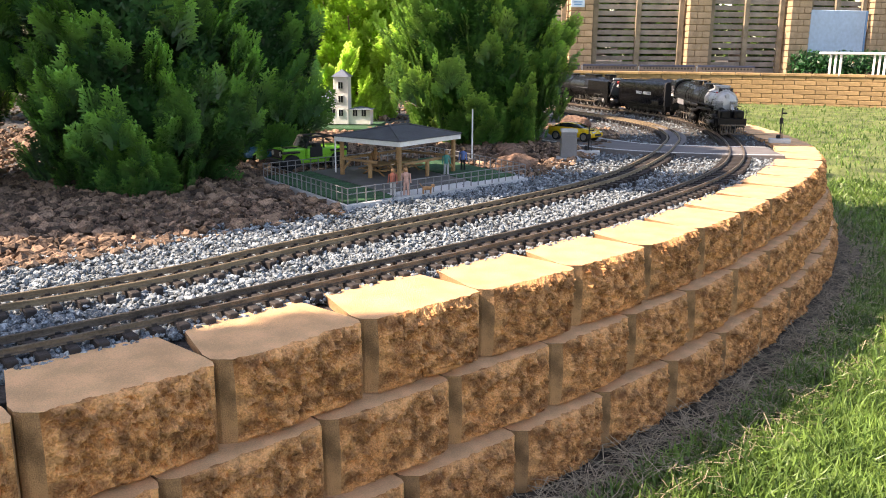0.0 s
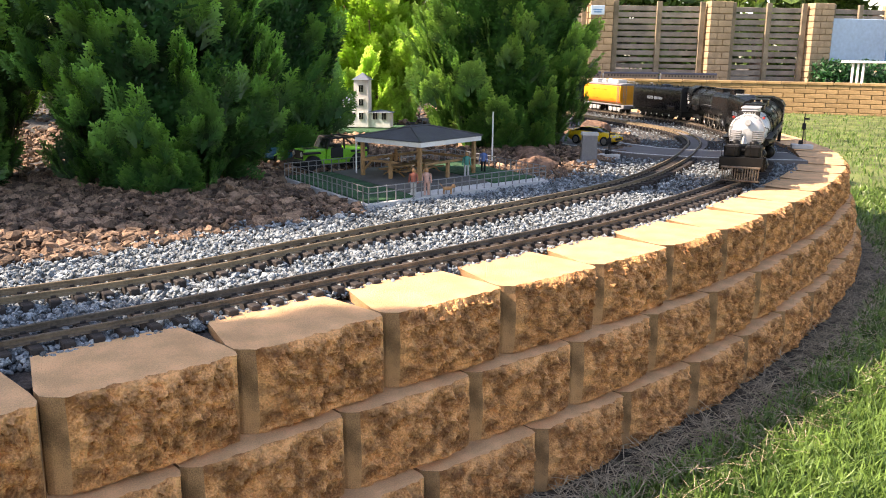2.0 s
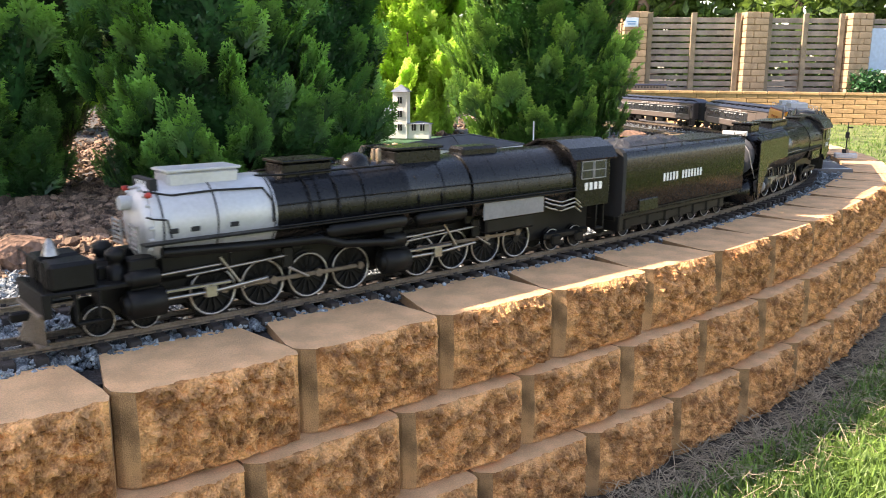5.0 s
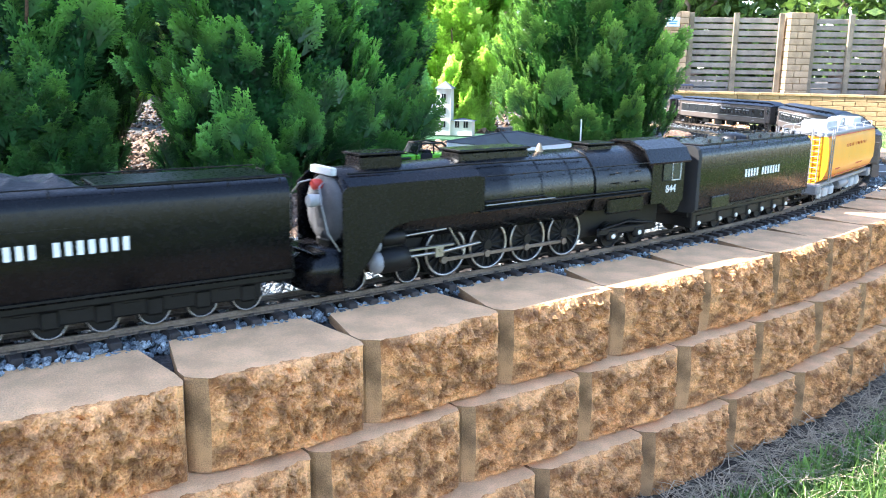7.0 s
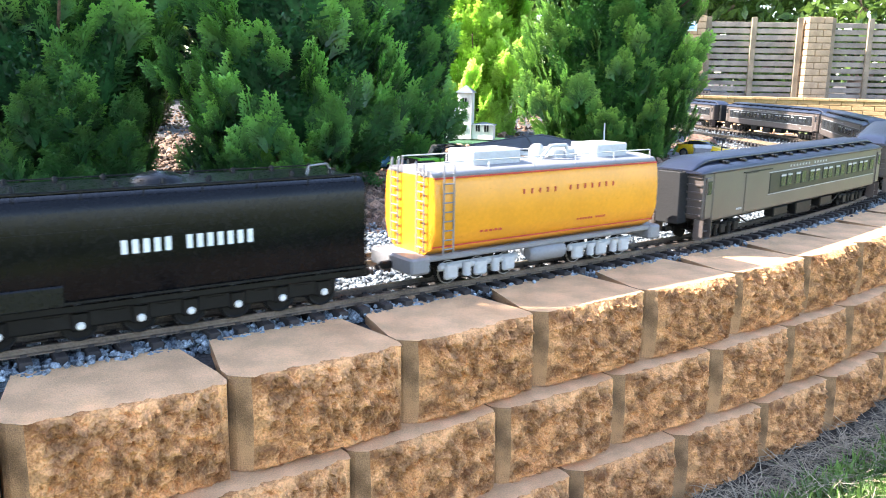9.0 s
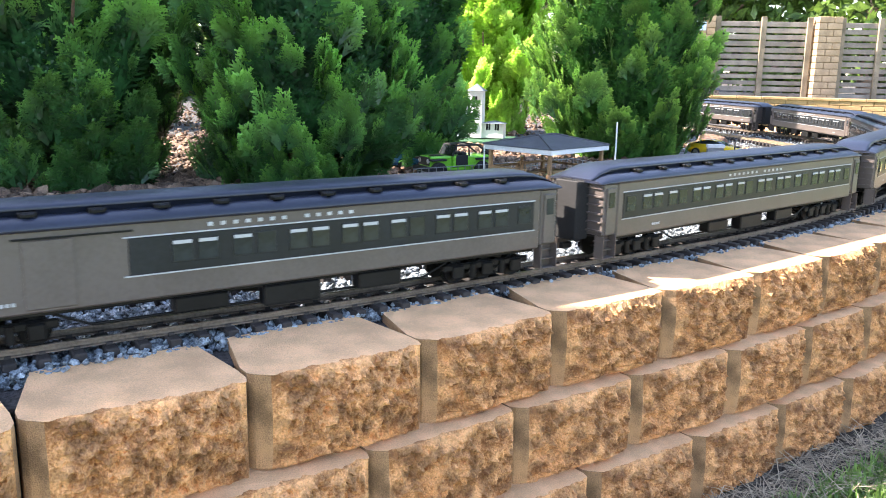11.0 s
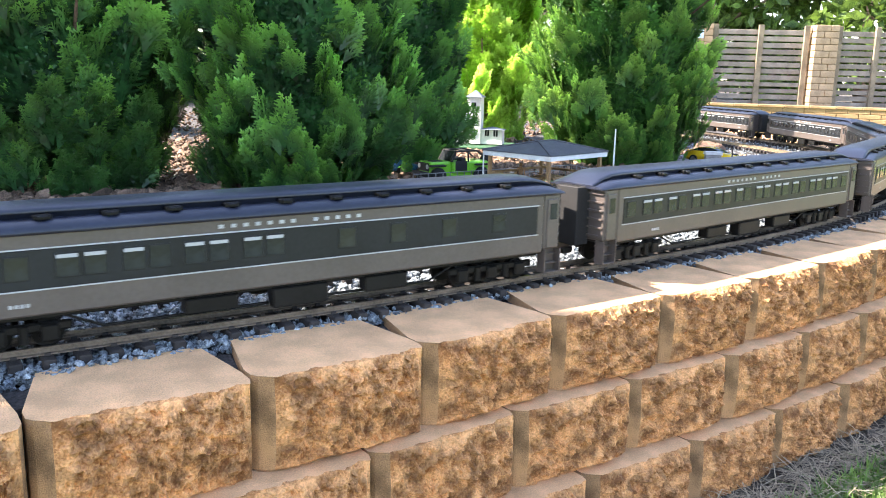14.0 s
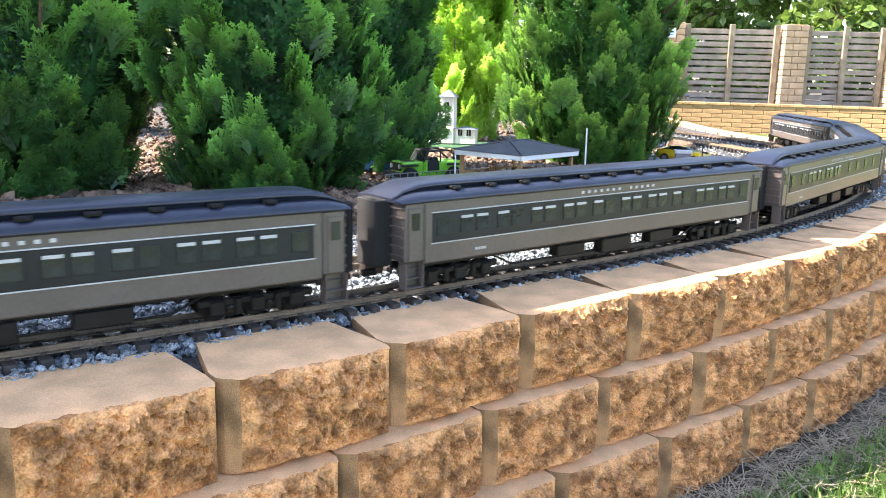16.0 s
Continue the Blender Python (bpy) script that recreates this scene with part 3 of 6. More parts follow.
def ballast():
    rng = np.random.default_rng(5)
    sets = []
    for (x0, x1, y0, y1, n) in ((-1.42, -.80, .05, .95, 30000), (-1.45, -.80, .95, 1.75, 15000), (-1.75, -.85, 1.75, 2.6, 6500), (-2.9, -1.0, 2.5, 4.2, 6000), (-1.6, -.85, -1.2, .1, 3500)):
        P = np.c_[rng.uniform(x0, x1, n), rng.uniform(y0, y1, n), np.zeros(n)]
        dn, dl = line_distance(P, TRACK), line_distance(P, LOOP)
        keep = inside(P, 0.115) & ((dn < 0.14) | (dl < 0.27) | ((P[:, 0] > np.interp(P[:, 1], LOOP.p[::-1, 1], LOOP.p[::-1, 0]))))
        P, dn, dl = P[keep], dn[keep], dl[keep]
        track = np.minimum(dn, dl) < 0.045
        P[:, 2] = BED + rng.uniform(0.002, 0.016, len(P)) - 0.002
        P[track, 2] = BED + rng.uniform(0.0, 0.0125, track.sum())
        sets.append(P)
    stones("ballast", np.vstack(sets), 0.0048, M_BALLAST, "blue-grey crushed stone ballast round the tracks", 1, 0.8)
    sets = []
    for (x0, x1, y0, y1, n) in ((-2.3, -1.2, .1, 1.25, 15000), (-3.6, -1.8, -.2, 2.2, 9000), (-2.6, -1.35, 1.6, 3.0, 9500), (-3.2, -1.3, -1.6, .2, 5000), (-6, -2.4, 1.0, 4.6, 5000)):
        P = np.c_[rng.uniform(x0, x1, n), rng.uniform(y0, y1, n), np.zeros(n)]
        dl = line_distance(P, LOOP)
        left = P[:, 0] < np.interp(P[:, 1], LOOP.p[::-1, 1], LOOP.p[::-1, 0]) + 0.0
        pad_here = (P[:, 0] > -1.82) & (P[:, 1] > 1.10 - .2 * (P[:, 0] + 1.346)) & (P[:, 1] < 1.73 - .22 * (P[:, 0] + 1.33))
        P = P[left & ~pad_here & (dl > 0.20) & inside(P, 0.2) & (line_distance(P, TRACK) > 0.1)]
        P[:, 2] = BED + rng.uniform(0.0, 0.018, len(P))
        sets.append(P)
    P = np.vstack(sets)
    stones("red_gravel", P, 0.0094 * np.random.default_rng(3).lognormal(0, .38, len(P)), M_REDROCK, "coarse red-brown gravel mulch under the conifers", 2, 0.75)
    rnd = random.Random(8)
    for i, (x, y, r, m, lab) in enumerate(((-1.40, .37, .05, M_BOULDER, "red-brown angular rock on the gravel"), (-1.315, 1.02, .014, M_WHITESTONE, "rounded white pebble by the paved pad"), (-1.50, 1.86, .045, M_BOULDER, "brown boulder beside the fenced pad"), (-1.62, 1.98, .04, M_BOULDER, "brown boulder beside the fenced pad"), (-1.74, 2.1, .035, M_BOULDER, "brown boulder beside the fenced pad"), (-2.05, 2.9, .06, M_BOULDER, "brown boulder on the red gravel"))):
        g = Geo()
        bm = bmesh.new()
        bmesh.ops.create_icosphere(bm, subdivisions=3, radius=1)
        for vv in bm.verts:
            vv.co *= 1 + 0.35 * noise.noise(vv.co * 1.3 + Vector((i * 5, 0, 0))) + 0.1 * noise.noise(vv.co * 4 + Vector((i, 0, 0)))
        g.add([(v.co.x * r * 1.2, v.co.y * r, v.co.z * r * .7) for v in bm.verts], [tuple(v.index for v in f.verts) for f in bm.faces], False)
        bm.free()
        tagged(part("rock", g, m), lab, "rock").matrix_basis = pose(x, y, BED + r * .45, 0, 0, rnd.uniform(0, 360))


ballast()


# ---- conifers ----
def spray(seed):
    """A flat fan of scale-leaved twigs, one unit long, in the x-z plane."""
    rnd = random.Random(seed)
    v, f = [], []

    def twig(p, a, n, w, start=None, fine=4):
        d = Vector((math.sin(a), 0, math.cos(a)))
        o = Vector((d.z, 0, -d.x))
        k = len(v)
        steps = fine
        y = rnd.uniform(-.05, .05)
        for i in range(steps + 1):
            t = i / steps
            ww = w * (1 - .5 * t) * ((1.5 if i % 2 else .8) if fine > 2 else 1.15)
            c = p + d * n * t + Vector((0, y * t + .03 * math.sin(3 * t), 0))
            v.extend([tuple(c - o * ww), tuple(c + o * ww)])
        for i in range(steps):
            a0 = k + 2 * i
            lo = (start, start + 1) if start is not None and i == 0 else (a0, a0 + 1)
            f.append((lo[0], lo[1], a0 + 3, a0 + 2))
        return k

    twig(Vector((0, 0, 0)), 0, 1.0, .03)
    for i in range(9):
        z = .12 + .095 * i
        for sgn in (-1, 1):
            a = sgn * rnd.uniform(.5, .8)
            n = (.50 - .035 * i) * rnd.uniform(.75, 1.1)
            p = Vector((0, 0, z + rnd.uniform(-.03, .03)))
            k0 = twig(p, a, n, .023, 2 * round(z * 4))
            d = Vector((math.sin(a), 0, math.cos(a)))
            for t in (.4, .7):
                twig(p + d * n * t, a + sgn * .55, n * .42, .021, k0 + 2 * round(t * 4), 2)
                twig(p + d * n * t, a - sgn * .5, n * .42, .021, k0 + 2 * round(t * 4), 2)
    return np.array(v), np.array(f)


SPRAYS = [spray(i) for i in range(5)]


def conifer(x, y, height, radius, n, material, label, seed, low=0.12, size=0.12, lean=0.0):
    rng = np.random.default_rng(seed)
    tree = thing("conifer", label, "conifer tree", pose(x, y, BED), "garden conifers")
    g = Geo()
    g.lathe((0, 0, -0.03), (lean * .3, 0, height * .8), [(0, .036), (.1, .03), (.5, .02), (1, .006)], 10)
    for k in range(14):
        a, z = rng.uniform(0, 6.28), rng.uniform(.15, height * .6)
        r = radius * .8
        g.lathe((0, 0, z), (math.cos(a) * r, math.sin(a) * r, z + r * .9), [(0, .009), (1, .003)], 5)
    part("trunk", g, M_BARK, tree, "reddish-brown fibrous trunk")
    V, F, G, off = [], [], [], 0

    def put(p, up, side, sc, young_lit):
        nonlocal off
        sv, sf = SPRAYS[rng.integers(5)]
        up = up.normalized()
        side = (side - up * side.dot(up)).normalized()
        R = np.array([side, up.cross(side), up]).T
        V.append(sv @ R.T * sc + np.array(p))
        # tips brighten outward: pale new shoots and painted light together
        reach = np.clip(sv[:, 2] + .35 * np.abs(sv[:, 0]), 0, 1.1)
        G.append(np.clip(young_lit * reach ** 2.2, 0, 1))
        F.append(sf + off)
        off += len(sv)

    def shell(t):
        return radius * (1 - t) ** .42 * min(1, .60 + 3.0 * t)

    plumes = max(1, n // 9)
    for c in range(plumes):
        t = ((c + rng.uniform()) / plumes) ** 1.25 * .97
        a = c * 2.39996 + rng.uniform(-.35, .35)
        z = low + (height - low) * t
        r = shell(t) * rng.uniform(.74, 1.08)
        out = rng.uniform(.15, .55)
        axis = Vector((math.cos(a) * out + rng.normal(0, .12), math.sin(a) * out + rng.normal(0, .12), 1)).normalized()
        big = size * rng.uniform(.75, 1.25)
        root = Vector((math.cos(a) * max(.0, r - size * .6) + lean * t, math.sin(a) * max(.0, r - size * .6), z - size * .9))
        # low skirt and set-back plumes are darkened, shade painted into the colour
        young_lit = rng.uniform(.30, 1.15) * min(1, .35 + 3.5 * t) * (1.0 if r > shell(t) * .86 else .45)
        tw = a + rng.normal(0, .65)
        side = Vector((-math.sin(tw), math.cos(tw), rng.normal(0, .12))).normalized()
        for k in range(9):
            f = (k - 4) / 4 * rng.uniform(.75, 1.15)
            up = axis + side * f * .62 + Vector((rng.normal(0, .10), rng.normal(0, .10), 0))
            q = root + axis * big * (.30 + .45 * (1 - abs(f)) * rng.uniform(.4, 1)) + side * big * f * .16 + Vector((math.cos(a), math.sin(a), 0)) * rng.normal(0, .10) * size
            put(q, up, side + Vector((math.cos(a), math.sin(a), 0)) * rng.normal(0, .35), big * (.80 - .30 * abs(f)) * rng.uniform(.8, 1.1), young_lit)
    # inner sprays stay all dark, a painted shade between the plumes
    for k in range(n // 4):
        t = rng.uniform(0, .95)
        a = rng.uniform(0, 6.283)
        r = shell(t) * rng.uniform(.40, .66)
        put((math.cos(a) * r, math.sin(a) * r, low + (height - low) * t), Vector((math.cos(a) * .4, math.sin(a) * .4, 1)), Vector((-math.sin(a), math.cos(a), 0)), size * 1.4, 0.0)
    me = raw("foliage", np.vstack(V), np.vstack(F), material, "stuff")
    me.data.attributes.new("growth_light", 'FLOAT', 'POINT').data.foreach_set("value", np.concatenate(G).astype(np.float32))
    me.parent = tree
    return tree


DARK = "dense dark-green conifer with flat scale-leaved sprays"
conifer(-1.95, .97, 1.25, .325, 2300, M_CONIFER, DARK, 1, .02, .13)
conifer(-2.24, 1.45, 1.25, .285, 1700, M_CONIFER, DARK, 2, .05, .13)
conifer(-2.04, 2.31, 1.5, .37, 2700, M_CONIFER_MID, "mid-green conifer with sunlight painted into its leaf colour", 3, .03, .125)
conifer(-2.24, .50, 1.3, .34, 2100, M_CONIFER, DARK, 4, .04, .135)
conifer(-3.18, 2.66, 1.8, .36, 1700, M_CONIFER_LIGHT, "yellow-green conifer with sunlight painted into its leaves, behind the model village", 5, .05, .15)
# stands out of view, added for its shadow and cut to clear the wall top
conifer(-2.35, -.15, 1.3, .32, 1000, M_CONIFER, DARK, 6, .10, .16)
conifer(-4.40, 1.30, 1.5, .36, 800, M_CONIFER_LIGHT, "yellow-green conifer with sunlight painted into its leaves, behind the front row", 11, .10, .17)
# never in view: added to block sun from the near wall, ballast and lawn
TALL = "unseen tall conifer added along the bed to shade the foreground"
conifer(-2.2, -1.45, 4.6, .42, 1500, M_CONIFER, TALL, 7, .12, .18)
conifer(-2.3, -2.85, 4.2, .66, 1300, M_CONIFER, TALL, 8, .12, .25)
conifer(-2.7, -4.3, 4.6, .70, 1100, M_CONIFER, TALL, 9, .12, .29)
conifer(-3.1, -5.8, 4.8, .75, 1000, M_CONIFER, TALL, 10, .12, .32)


# ---- rolling stock: x forward, y left, z up from the rail top ----
def bars(g, x0, x1, y, z0, z1, words, fat=.62, m=0):
    """Plain bars in place of a word's letters, on a side at y."""
    n = sum(words) + len(words) - 1
    w = (x1 - x0) / n
    k = 0
    for count in words:
        for i in range(count):
            a = x0 + (k + .12) * w
            g.box(a, a + w * fat, min(y, y + math.copysign(.0006, y)), max(y, y + math.copysign(.0006, y)), z0, z1, m=m)
            k += 1
        k += 1
    return g


def axle(parent, x, r, tyre, hub, spokes, name="wheelset", half=.0215, hubcap=None):
    g = Geo()
    for sgn in (-1, 1):
        g.wheel(0, sgn * half, 0, r, .0055, spokes)
        g.lathe((0, sgn * (half - .0045), 0), (0, sgn * (half - .0025), 0), [(0, r * 1.08), (1, r * 1.08)], 24)
    g.rod((0, -half, 0), (0, half, 0), .0025, 8)
    ob = part(name, g, hub, parent, at=pose(x, 0, r))
    R = lambda rr, yy: [(rr * math.cos(2 * math.pi * k / 24), yy, rr * math.sin(2 * math.pi * k / 24)) for k in range(24)]
    for sgn in (-1, 1):
        u, w = sgn * (half + .0028), sgn * (half + .0036)
        part("tyre", Geo().rings([R(r * .90, u), R(r * .985, u), R(r * .985, w), R(r * .90, w), R(r * .90, u)], True, False), tyre, ob)
        if hubcap:
            part("axle_cap", Geo().lathe((0, sgn * half, 0), (0, sgn * (half + .0138), 0), [(0, .0045), (.9, .0045), (1, .003)], 10), hubcap, ob)
    return ob


def handrail(parent, pts, r=.0009, posts=(), m=None):
    g = Geo().pipe(pts, r, 5)
    for p, q in posts:
        g.rod(p, q, r, 5)
    return part("handrail", g, m or M_DARKSTEEL, parent)


def rods(parent, xs, r, crank, y=.0285):
    """Coupling and main rods of one side; their own motion is keyed."""
    g = Geo()
    x0, x1 = min(xs), max(xs)
    g.box(x0 - .004, x1 + .004, y - .0013, y + .0013, -.0028, .0028, .0008)
    for x in xs:
        g.lathe((x, y - .003, 0), (x, y + .003, 0), [(0, .0052), (1, .0052)], 12)
    return part("coupling_rod", g, M_RAIL, parent, at=pose(0, 0, r))


TURNING = []   # (wheelset, radius), keyed in motions()
RODS = []      # (rod, radius, crank, phase)


def engine_wheels(loco, xs, r, spokes, crank, phase):
    for x in xs:
        TURNING.append((axle(loco, x, r, M_STEEL, M_DARKSTEEL, spokes, "driver"), r, x))
    for sgn in (-1, 1):
        RODS.append((rods(loco, xs, r, crank, sgn * .0292), r, crank, phase + (0 if sgn > 0 else math.pi / 2)))


def cylinder_block(loco, x, z=.03, half=.032):
    for sgn in (-1, 1):
        g = Geo()
        g.lathe((x - half, sgn * .041, z), (x + half, sgn * .041, z), [(0, .012), (.04, .0165), (.96, .0165), (1, .012)], 18)
        g.lathe((x - half + .004, sgn * .040, z + .028), (x + half - .004, sgn * .040, z + .028), [(0, .008), (.05, .0105), (.95, .0105), (1, .008)], 14)
        g.box(x - half + .006, x + half - .006, sgn * .03 - .012, sgn * .03 + .012, z, z + .05, .002)
        ob = part("cylinder", g, M_DARKSTEEL, loco)
        c = Geo()
        c.lathe((x + half, sgn * .041, z), (x + half + .005, sgn * .041, z), [(0, .012), (.7, .011), (1, .006)], 18)
        c.lathe((x + half - .004, sgn * .040, z + .028), (x + half + .001, sgn * .040, z + .028), [(0, .008), (.7, .0075), (1, .004)], 14)
        part("cylinder_cover", c, M_DARKSTEEL, ob)
        b = Geo()
        b.rod((x - half, sgn * .041, z), (x - .075, sgn * .041, z), .0022, 8)
        b.box(x - .10, x - half, sgn * .041 - .0035, sgn * .041 + .0035, z + .007, z + .0105, .0008)
        b.box(x - .082, x - .068, sgn * .041 - .004, sgn * .041 + .004, z - .006, z + .008, .001)
        b.rod((x - .078, sgn * .041, z), (x - .15, sgn * .036, z + .004), .0024, 8)
        b.rod((x - half + .004, sgn * .04, z + .028), (x - .09, sgn * .038, z + .03), .0016, 6)
        b.rod((x - .09, sgn * .038, z + .038), (x - .12, sgn * .037, z - .004), .0016, 6)
        part("crosshead", b, M_STEEL, loco)


def lettered(parent, words, size, m, material, name="number"):
    """Raised characters in the built-in font."""
    fc = bpy.data.curves.new(name, 'FONT')
    fc.body, fc.size, fc.extrude, fc.align_x = words, size, .0003, 'CENTER'
    t = new(name, fc)
    t.data.materials.append(material)
    t.parent, t.matrix_basis = parent, m
    return t


def roof_box(x0, x1, w, z0, z1, b=.003):
    """A low box on the boiler with a lid that stands proud."""
    return Geo().box(x0, x1, -w, w, z0, z1 - .003, b).box(x0 - .002, x1 + .002, -w - .002, w + .002, z1 - .0035, z1, .001)


def articulated():
    """The long articulated engine with the silver smokebox."""
    loco = thing("steam_locomotive", "long black articulated model steam locomotive with silver smokebox", "locomotive")
    zc = .115
    part("boiler", Geo().lathe((-.12, 0, zc), (.187, 0, zc), [(0, .0505), (.02, .0515), (.35, .0515), (.355, .0522), (.37, .0522), (.375, .0515), (.7, .0485), (.98, .0465), (1, .0465)], 40), M_BLACK, loco)
    sm = part("smokebox", Geo().lathe((.187, 0, zc), (.335, 0, zc), [(0, .0465), (.02, .0475), (.45, .0475), (.455, .0481), (.47, .0481), (.475, .0475), (.96, .0465), (1, .043)], 40), M_SILVER, loco, "silver-painted smokebox")
    d = Geo().lathe((.335, 0, zc), (.347, 0, zc), [(0, .040), (.5, .037), (.8, .026), (1, .010)], 32)
    for k in range(20):
        a = 2 * math.pi * k / 20
        d.rod((.334, .0415 * math.cos(a), zc + .0415 * math.sin(a)), (.340, .0415 * math.cos(a), zc + .0415 * math.sin(a)), .0017, 6)
    part("smokebox_door", d, M_SILVER, sm)
    part("headlight", Geo().lathe((.340, 0, .140), (.357, 0, .140), [(0, .007), (.8, .0085), (1, .0075)], 16), M_PALE, loco, "round headlight")
    nb = part("number_board", Geo().box(.322, .331, -.025, .025, .1535, .1665, .001), M_RUBBER, loco, "black number board with white characters")
    lettered(nb, "X4014", .0115, pose(.3312, 0, .156, 90, 0, 90), M_WHITE)
    for sgn in (-1, 1):
        t = Geo().box(.322, .331, sgn * .0256 - .0004, sgn * .0256 + .0004, .1535, .1665)
        part("end_plate", t, M_RUBBER, nb)
        part("marker_lamp", Geo().lathe((.334, sgn * .036, .151), (.340, sgn * .036, .151), [(0, .003), (.7, .0035), (1, .002)], 10), M_RED, loco, "small red marker lamp")
    prof = [(-.050, .08), (-.0535, .108)] + [(.0535 * math.cos(a), .115 + .053 * math.sin(a)) for a in np.linspace(math.pi, 0, 15)] + [(.0535, .108), (.050, .08)]
    part("firebox", Geo().prism(prof[::-1], -.332, -.12, True), M_BLACK, loco)
    for x in (-.07, -.005, .06, .125):
        part("boiler_band", Geo().lathe((x, 0, zc), (x + .0025, 0, zc), [(0, .0521), (1, .0519)], 40, False), M_BLACK, loco)
    for x in (.19, .262, .325):
        part("smokebox_band", Geo().lathe((x, 0, zc), (x + .002, 0, zc), [(0, .0482), (1, .0482)], 40, False), M_RUBBER, sm)
    for x in np.arange(-.30, -.12, .045):
        part("firebox_band", Geo().rings([[(xx, y * 1.006, .115 + (z - .115) * 1.006) for y, z in prof[::-1]] for xx in (x, x + .002)], True, False), M_BLACK, loco)
    for sgn in (-1, 1):
        part("smokebox_pipe", Geo().pipe([(.338, sgn * .026, .154), (.31, sgn * .034, .1485), (.26, sgn * .034, .150), (.20, sgn * .036, .148), (.192, sgn * .046, .132), (.194, sgn * .0492, .108)], .0012, 6), M_RUBBER, loco)
        part("smokebox_pipe", Geo().pipe([(.342, sgn * .040, .128), (.336, sgn * .046, .126), (.322, sgn * .0485, .124), (.318, sgn * .0485, .104)], .0010, 6), M_RUBBER, loco)
        for x, y in ((.145, .018), (.105, .018), (-.02, .02), (-.06, .02)):
            part("sand_pipe", Geo().pipe([(x, sgn * y, .162), (x - .003, sgn * .043, .143), (x - .003, sgn * .0525, .115), (x - .006, sgn * .050, .10)], .0012, 6), M_DARKSTEEL, loco)
        for x in (.238, .285, .31):
            part("washout_plug", Geo().box(x, x + .010, sgn * .0472 - .0016, sgn * .0472 + .0016, .108, .1135, .0004), M_RUBBER, sm)
        part("running_board", Geo().box(-.335, .352, sgn * .052 - .008, sgn * .052 + .008, .0990, .1012, .0006), M_DARKSTEEL, loco)
        part("running_board_pipe", Geo().pipe([(-.33, sgn * .0595, .104), (-.1, sgn * .0595, .1035), (.19, sgn * .0585, .103)], .0012, 6), M_DARKSTEEL, loco)
        part("steam_pipe", Geo().pipe([(.33, sgn * .047, .088), (.22, sgn * .050, .083), (.13, sgn * .052, .080), (.10, sgn * .052, .070), (.02, sgn * .050, .062)], .006, 10), M_DARKSTEEL, loco)
        for x0, x1 in ((.00, .125), (-.105, -.015)):
            part("air_tank", Geo().lathe((x0, sgn * .053, .089), (x1, sgn * .053, .089), [(0, .004), (.05, .009), (.95, .009), (1, .004)], 16), M_DARKSTEEL, loco)
        part("firebox_side_sheet", Geo().box(-.262, -.138, sgn * .0545 - .0015, sgn * .0545 + .0015, .073, .0985, .0008), M_GREYPAINT, loco, "pale grey firebox side sheet")
        part("ashpan", Geo().box(-.25, -.15, sgn * .040 - .008, sgn * .040 + .008, .050, .073, .003), M_DARKSTEEL, loco)
        for dy, z0 in ((.0565, .094), (.0585, .088), (.057, .081)):
            part("injector_pipe", Geo().pipe([(-.265, sgn * .055, z0), (-.275, sgn * dy, z0 - .004), (-.30, sgn * dy, z0 - .010), (-.33, sgn * dy, z0 - .006), (-.345, sgn * dy, z0 - .016)], .0014, 6), M_STEEL, loco)
        part("injector", Geo().lathe((-.31, sgn * .054, .076), (-.285, sgn * .054, .076), [(0, .003), (.3, .006), (.7, .006), (1, .003)], 10), M_DARKSTEEL, loco)
        handrail(loco, [(-.32, sgn * .0575, .128), (.1, sgn * .0545, .129), (.19, sgn * .0515, .127)], posts=[((x, sgn * .047, .127), (x, sgn * .0535, .128)) for x in np.arange(-.30, .18, .07)])
        for x in (.17, -.14):
            part("valve_link", Geo().box(x - .008, x + .008, sgn * .0355 - .002, sgn * .0355 + .002, .045, .074, .003), M_DARKSTEEL, loco)
            part("radius_rod", Geo().rod((x, sgn * .036, .062), (x + .13, sgn * .038, .056), .0016, 6), M_STEEL, loco)
            part("eccentric_rod", Geo().rod((x, sgn * .036, .047), (x - .03, sgn * .034, .030), .0016, 6), M_STEEL, loco)
            part("reach_rod", Geo().rod((x, sgn * .036, .074), (x - .055, sgn * .046, .090), .0016, 6), M_DARKSTEEL, loco)
            part("link_bracket", Geo().box(x - .022, x + .018, sgn * .032 - .003, sgn * .032 + .003, .066, .086, .002), M_DARKSTEEL, loco)
    part("stack_casing", roof_box(.222, .308, .021, .150, .175), M_SILVER, loco, "silver boxed chimney casing")
    part("sand_dome", roof_box(.095, .165, .024, .150, .176), M_BLACK, loco)
    part("sand_dome", roof_box(-.085, -.005, .024, .155, .182), M_BLACK, loco)
    part("steam_dome", Geo().lathe((.045, 0, .155), (.045, 0, .178), [(0, .022), (.5, .021), (.85, .015), (1, .005)], 24), M_BLACK, loco)
    part("safety_valve", Geo().lathe((.012, .008, .162), (.012, .008, .182), [(0, .0035), (.6, .004), (1, .002)], 8), M_BRASSRAIL, loco, "small brass safety valve")
    part("whistle", Geo().lathe((.008, -.010, .162), (.008, -.010, .180), [(0, .003), (.6, .0035), (1, .002)], 8), M_BRASSRAIL, loco, "small brass whistle")
    part("turret", Geo().box(-.20, -.13, -.018, .018, .160, .176, .004), M_BLACK, loco)
    for sgn in (-1, 1):
        part("feed_pipe", Geo().pipe([(.20, sgn * .014, .160), (.17, sgn * .030, .160), (.09, sgn * .030, .161), (.0, sgn * .031, .1615)], .0014, 6), M_DARKSTEEL, loco)
